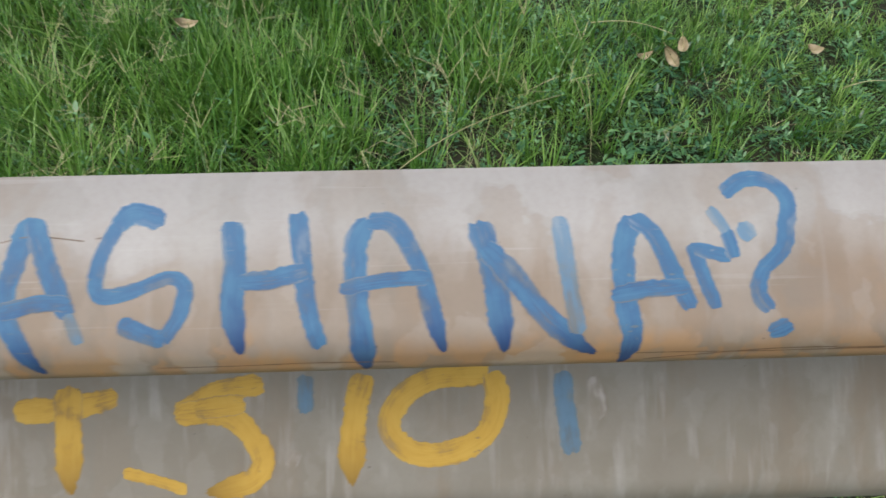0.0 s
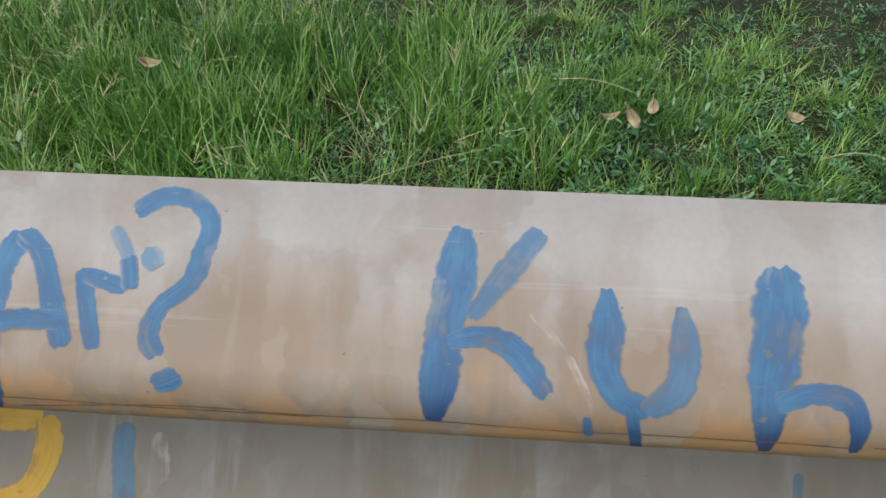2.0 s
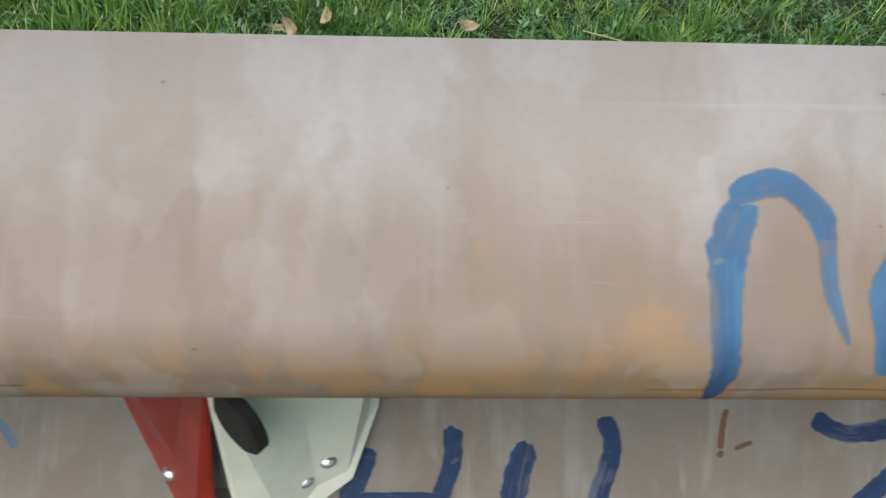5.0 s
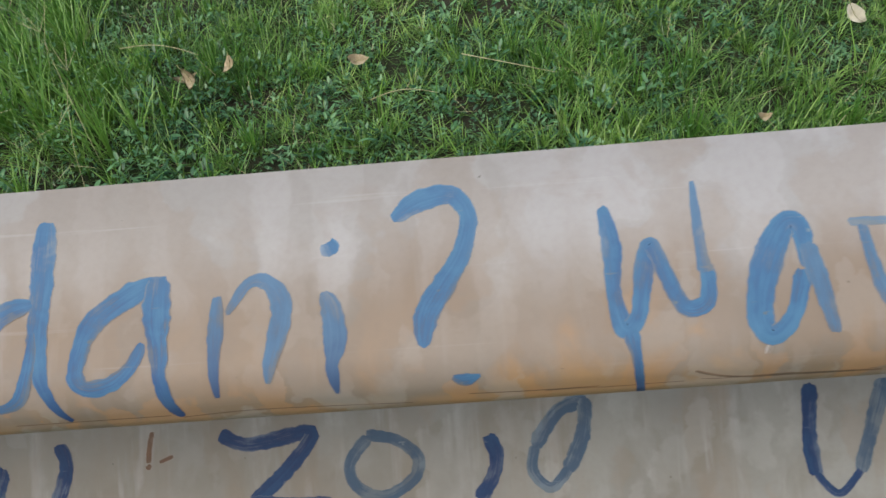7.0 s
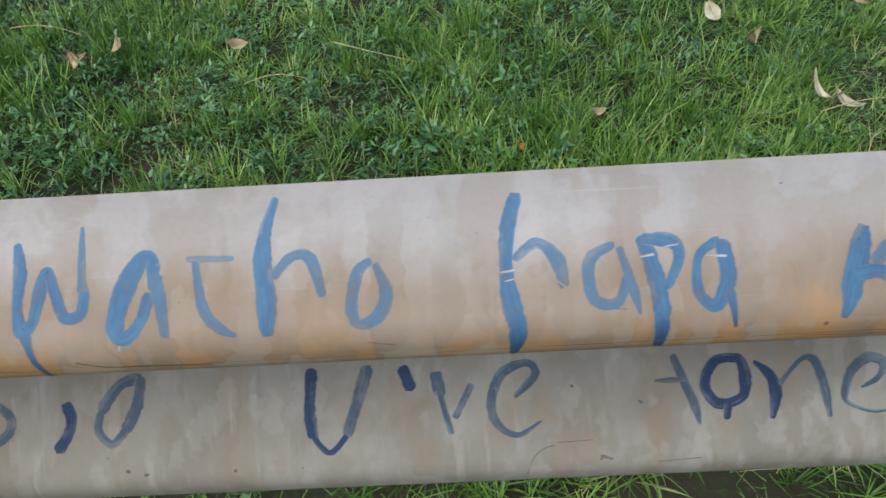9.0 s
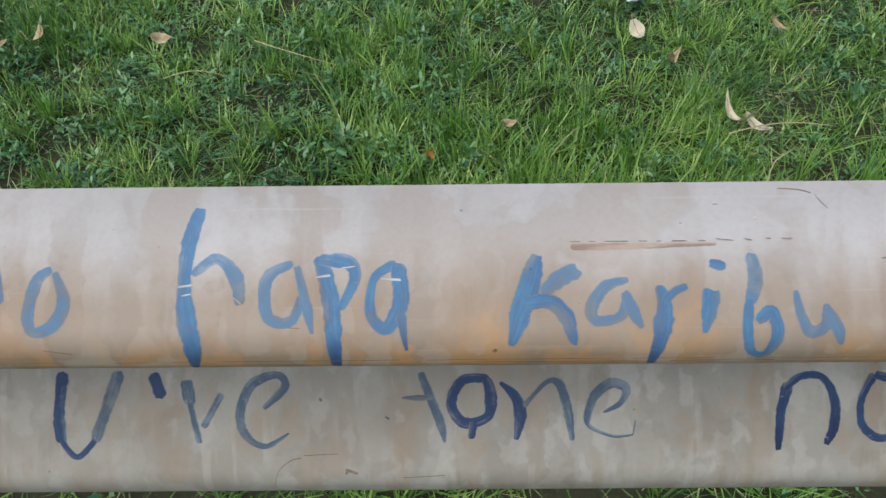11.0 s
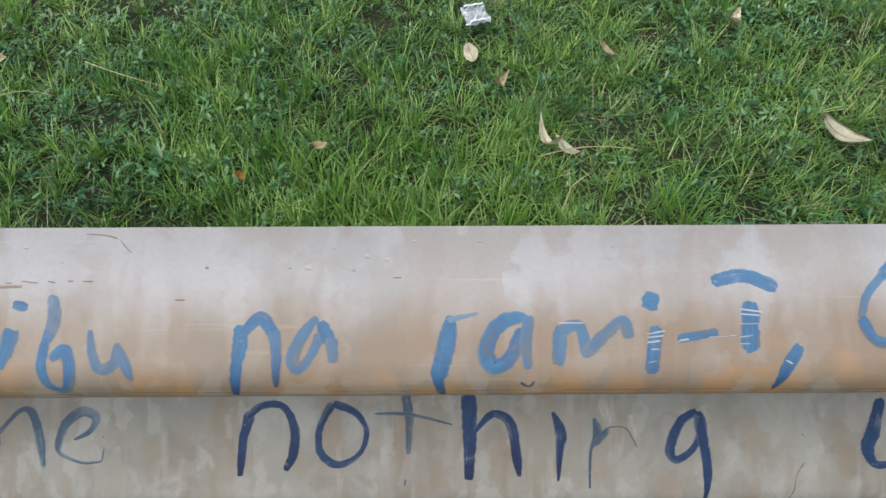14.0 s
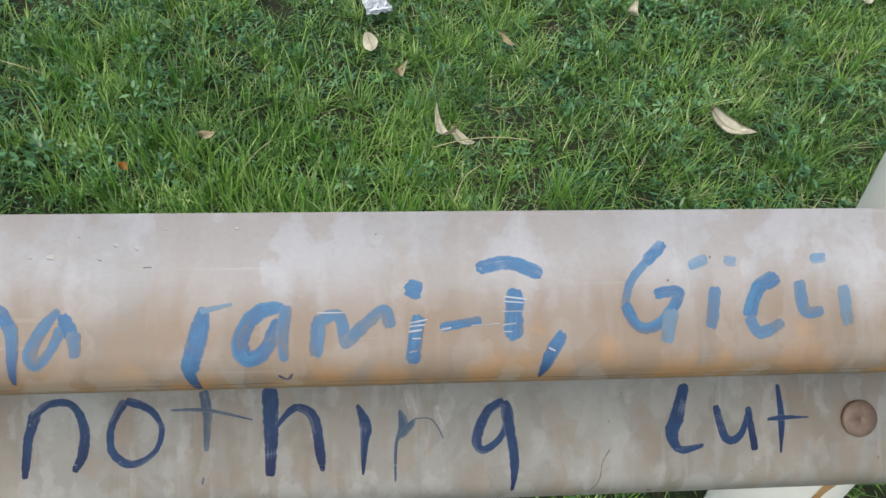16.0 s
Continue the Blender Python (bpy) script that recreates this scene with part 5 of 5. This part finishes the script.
def leaf_mesh(name, centre, length, width, yaw, pitch, material, label, category, tint):
    """Small pointed leaves, folded along the midrib."""
    n = len(length)
    fx, fy = np.cos(yaw) * np.cos(pitch), np.sin(yaw) * np.cos(pitch)
    fz = np.sin(pitch)
    sx, sy = -np.sin(yaw), np.cos(yaw)
    v = np.zeros((n, 8, 3))
    for k, (t, w, z) in enumerate([(0, 0, 0), (.3, .42, .10), (.3, 0, 0), (.3, -.42, .10), (.68, .40, .08), (.68, 0, -.02), (.68, -.40, .08), (1, 0, -.10)]):
        v[:, k, 0] = centre[:, 0] + fx * length * t + sx * width * w
        v[:, k, 1] = centre[:, 1] + fy * length * t + sy * width * w
        v[:, k, 2] = np.maximum(centre[:, 2] + fz * length * t + width * z, 0.003)
    off = (np.arange(n) * 8)[:, None]
    q = np.concatenate([off + np.array([1, 2, 5, 4]), off + np.array([2, 3, 6, 5])], 1).reshape(-1)
    t3 = np.concatenate([off + np.array([0, 2, 1]), off + np.array([0, 3, 2]), off + np.array([4, 5, 7]), off + np.array([5, 6, 7])], 1).reshape(-1)
    loops = np.concatenate([q, t3])
    starts = np.concatenate([np.arange(2 * n) * 4, 8 * n + np.arange(4 * n) * 3])
    me = bpy.data.meshes.new(name)
    me.vertices.add(8 * n)
    me.vertices.foreach_set("co", v.reshape(-1))
    me.loops.add(len(loops))
    me.loops.foreach_set("vertex_index", loops.astype(np.int32))
    me.polygons.add(6 * n)
    me.polygons.foreach_set("loop_start", starts.astype(np.int32))
    me.update(calc_edges=True)
    me.shade_smooth()
    set_tint(me, tint, 8)
    me.materials.append(material)
    return tagged(new(name, me), label, category, kind="stuff")


# low broad-leaved weeds: short leafy stems that crowd together, each plant with its own leaf size and tint
def weeds(name, c, leaves, size, slim, tall, spread, label):
    rep = rng.integers(*leaves, len(c))
    p = np.repeat(c, rep, 0)
    n = len(p)
    out, up = rng.uniform(0, math.tau, n), rng.random(n)
    far = np.repeat(rng.uniform(0.5, 1.2, len(c)) * spread, rep) * np.sqrt(rng.random(n)) * (1.1 - 0.6 * up)
    p[:, 0] += np.cos(out) * far
    p[:, 1] += np.sin(out) * far
    p[:, 2] += np.repeat(rng.uniform(*tall, len(c)) + tall_share(c[:, 0], c[:, 1]) * rng.uniform(0, 0.12, len(c)), rep) * (0.25 + 0.85 * up)
    L = np.repeat(rng.uniform(*size, len(c)), rep) * rng.uniform(0.6, 1.25, n)
    # lower leaves tinted darker, upper ones lighter: shade within the plant put into colour
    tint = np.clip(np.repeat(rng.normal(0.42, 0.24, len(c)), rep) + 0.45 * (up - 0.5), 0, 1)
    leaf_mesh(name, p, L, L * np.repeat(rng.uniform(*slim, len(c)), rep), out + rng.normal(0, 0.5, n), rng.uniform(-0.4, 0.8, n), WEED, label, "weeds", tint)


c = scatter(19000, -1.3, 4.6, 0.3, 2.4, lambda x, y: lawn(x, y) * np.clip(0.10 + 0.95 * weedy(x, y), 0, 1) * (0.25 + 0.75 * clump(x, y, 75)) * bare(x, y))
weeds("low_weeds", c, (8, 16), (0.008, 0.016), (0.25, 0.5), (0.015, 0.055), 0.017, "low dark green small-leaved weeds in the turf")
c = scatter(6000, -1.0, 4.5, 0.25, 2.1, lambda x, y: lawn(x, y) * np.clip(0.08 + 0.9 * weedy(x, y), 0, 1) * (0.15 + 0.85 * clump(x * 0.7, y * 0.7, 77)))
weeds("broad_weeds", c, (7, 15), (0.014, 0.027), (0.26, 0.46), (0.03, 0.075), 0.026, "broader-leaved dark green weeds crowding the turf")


# ---- dead leaves, twigs and litter ----
def dry_leaf(x, y, z, length, width, yaw, curl, material, label, tilt=0.0):
    """A curled dead leaf with a midrib and a stalk."""
    leaf = thing("dry_leaf", label, "leaf", "dead leaves in the grass", at=(x, y, z))
    leaf.rotation_euler = (tilt, tilt * 0.5, yaw)
    rnd = random.Random(int(x * 1000 + y * 77))
    bm = bmesh.new()
    top, rows, m = [], 12, 6
    for i in range(rows + 1):
        t = i / rows
        w = width / 2 * (math.sin(math.pi * min(1, t * 0.96 + 0.04)) ** 0.75) * (1.15 - 0.5 * t) + 0.0004
        row = []
        for j in range(m + 1):
            u = j / m * 2 - 1
            jag = 1 + 0.08 * rnd.uniform(-1, 1) if abs(u) == 1 else 1
            row.append(bm.verts.new(((t - 0.5) * length, u * w * jag, curl * length * (t - 0.5) ** 2 + 0.35 * abs(u) * w + 0.003 * noise.noise((t * 5, u * 2, x)))))
        top.append(row)
    for a, b in zip(top, top[1:]):
        for j in range(m):
            bm.faces.new((a[j], a[j + 1], b[j + 1], b[j]))
    bmesh.ops.solidify(bm, geom=list(bm.faces), thickness=0.0005)
    part("leaf_blade", bm, material, leaf, "", True)
    bm = bmesh.new()
    pts = [Vector(((t - 0.62) * length, 0, curl * length * (t - 0.62) ** 2 + 0.0012)) for t in [i / 8 for i in range(9)]]
    tube(bm, pts, 0.0009, 0.0005)
    part("midrib", bm, STALK, leaf, "", True)
    return leaf


def tube(bm, pts, r0, r1, n=6):
    rows = []
    for i, p in enumerate(pts):
        d = (pts[min(i + 1, len(pts) - 1)] - pts[max(i - 1, 0)]).normalized()
        a = d.orthogonal().normalized()
        c = d.cross(a)
        r = r0 + (r1 - r0) * i / (len(pts) - 1)
        rows.append([bm.verts.new(p + (a * math.cos(k * math.tau / n) + c * math.sin(k * math.tau / n)) * r) for k in range(n)])
    for a, b in zip(rows, rows[1:]):
        for k in range(n):
            bm.faces.new((a[k], a[(k + 1) % n], b[(k + 1) % n], b[k]))
    bm.faces.new(rows[0])
    bm.faces.new(list(reversed(rows[-1])))


def twig(a, b, sag, r=0.0014, forks=0, label="thin pale dry twig lying on the turf"):
    a, b = Vector(a), Vector(b)
    ob = thing("twig", label, "twig", "dry twigs in the grass", at=tuple(a))
    side = Vector((-(b - a).y, (b - a).x, 0)).normalized()
    pts = [(b - a) * t + side * sag * math.sin(t * math.pi) + Vector((0, 0, 0.012 * math.sin(t * math.pi))) for t in [i / 12 for i in range(13)]]
    bm = bmesh.new()
    tube(bm, pts, r, r * 0.5)
    part("stem", bm, STALK, ob, "", True)
    for k in range(forks):
        p = pts[5 + 2 * k]
        q = p + Matrix.Rotation(0.6 * (-1) ** k, 3, "Z") @ ((b - a) * 0.35)
        bm = bmesh.new()
        tube(bm, [p.lerp(q, t / 5) + Vector((0, 0, 0.004 * t)) for t in range(6)], r * 0.7, r * 0.3)
        part("side_stem", bm, STALK, ob, "", True)


BIG = "pale curled dead leaf lying on the grass"
SMALL = "small tan dead leaf caught in the grass"
dry_leaf(0.950, 1.335, 0.115, 0.062, 0.030, radians(-70), 1.5, DRY, SMALL, 0.6)
dry_leaf(1.01, 1.44, 0.075, 0.055, 0.028, radians(-100), 1.2, DRY, SMALL, 0.3)
dry_leaf(0.90, 1.42, 0.065, 0.06, 0.024, radians(30), 1.2, DRY, SMALL, 0.3)
dry_leaf(1.335, 1.41, 0.085, 0.05, 0.036, radians(10), 1.0, DRY, SMALL, 0.3)
dry_leaf(2.628, 1.364, 0.036, 0.05, 0.028, radians(50), 3.0, DRY, SMALL, 0.2)
dry_leaf(2.726, 1.128, 0.050, 0.105, 0.030, radians(112), 2.0, DRYPALE, BIG, 0.2)
dry_leaf(2.775, 1.105, 0.048, 0.07, 0.024, radians(-40), 1.5, DRYPALE, BIG, 0.2)
dry_leaf(2.561, 1.473, 0.042, 0.065, 0.040, radians(-75), 1.2, DRYPALE, BIG, 0.3)
dry_leaf(3.425, 1.125, 0.072, 0.120, 0.048, radians(-36), 1.2, DRYPALE, BIG, 0.25)
dry_leaf(3.276, 1.568, 0.090, 0.085, 0.035, radians(70), 1.2, DRYPALE, BIG, 0.3)
dry_leaf(2.922, 1.469, 0.062, 0.065, 0.018, radians(-55), 1.2, DRY, SMALL, 0.2)
dry_leaf(4.02, 1.69, 0.06, 0.07, 0.035, radians(20), 1.2, DRYPALE, BIG, 0.2)
dry_leaf(2.196, 1.066, 0.100, 0.035, 0.022, radians(20), 1.2, DRY, SMALL, 0.3)
dry_leaf(2.018, 1.004, 0.065, 0.028, 0.024, radians(60), 1.0, ORANGE, "small orange dead leaf in the turf", 0.5)
dry_leaf(-0.237, 1.45, 0.16, 0.055, 0.030, radians(15), 1.2, DRY, SMALL, 0.4)
twig((0.76, 1.45, 0.15), (0.96, 1.41, 0.14), 0.01)
twig((1.585, 1.360, 0.115), (1.795, 1.280, 0.100), -0.015, 0.0014)
twig((1.365, 1.274, 0.07), (1.523, 1.274, 0.075), 0.01)
twig((2.740, 0.90, 0.06), (2.805, 0.995, 0.075), 0.01, 0.0016, 2)
twig((2.272, 0.957, 0.08), (2.345, 1.03, 0.12), 0.0)
twig((2.70, 1.07, 0.06), (2.95, 1.09, 0.06), 0.01, 0.0016)
twig((0.18, 0.75, 0.20), (0.62, 1.05, 0.24), 0.04, 0.0014)
twig((0.35, 0.62, 0.16), (0.80, 0.80, 0.16), 0.03, 0.0014)
twig((0.88, 0.72, 0.08), (1.02, 0.70, 0.08), 0.015, 0.0014)


def wrapper(x, y, z):
    """A crumpled wrapper."""
    ob = thing("crumpled_wrapper", "crumpled white plastic wrapper lying on the grass", "litter", at=(x, y, z))
    bm = bmesh.new()
    g = 9
    rows = [[bm.verts.new(((i / g - .5) * 0.075, (j / g - .5) * 0.06, 0.014 * noise.noise((i * .7, j * .7, 2)) + 0.008 * noise.noise((i * 1.9, j * 1.9, 5)))) for i in range(g + 1)] for j in range(g + 1)]
    for a, b in zip(rows, rows[1:]):
        for i in range(g):
            bm.faces.new((a[i], a[i + 1], b[i + 1], b[i]))
    bmesh.ops.solidify(bm, geom=list(bm.faces), thickness=0.0006)
    part("film", bm, PAPER, ob, "", False)
    for k in (-1, 1):
        bm = bmesh.new()
        tube(bm, [Vector((-0.03 + 0.012 * i, k * 0.026, 0.010 + 0.004 * (i % 2))) for i in range(6)], 0.003, 0.003)
        part("seam", bm, PAPER, ob, "", True)
    ob.rotation_euler = (0.35, 0.1, 0.4)


wrapper(2.575, 1.632, 0.065)
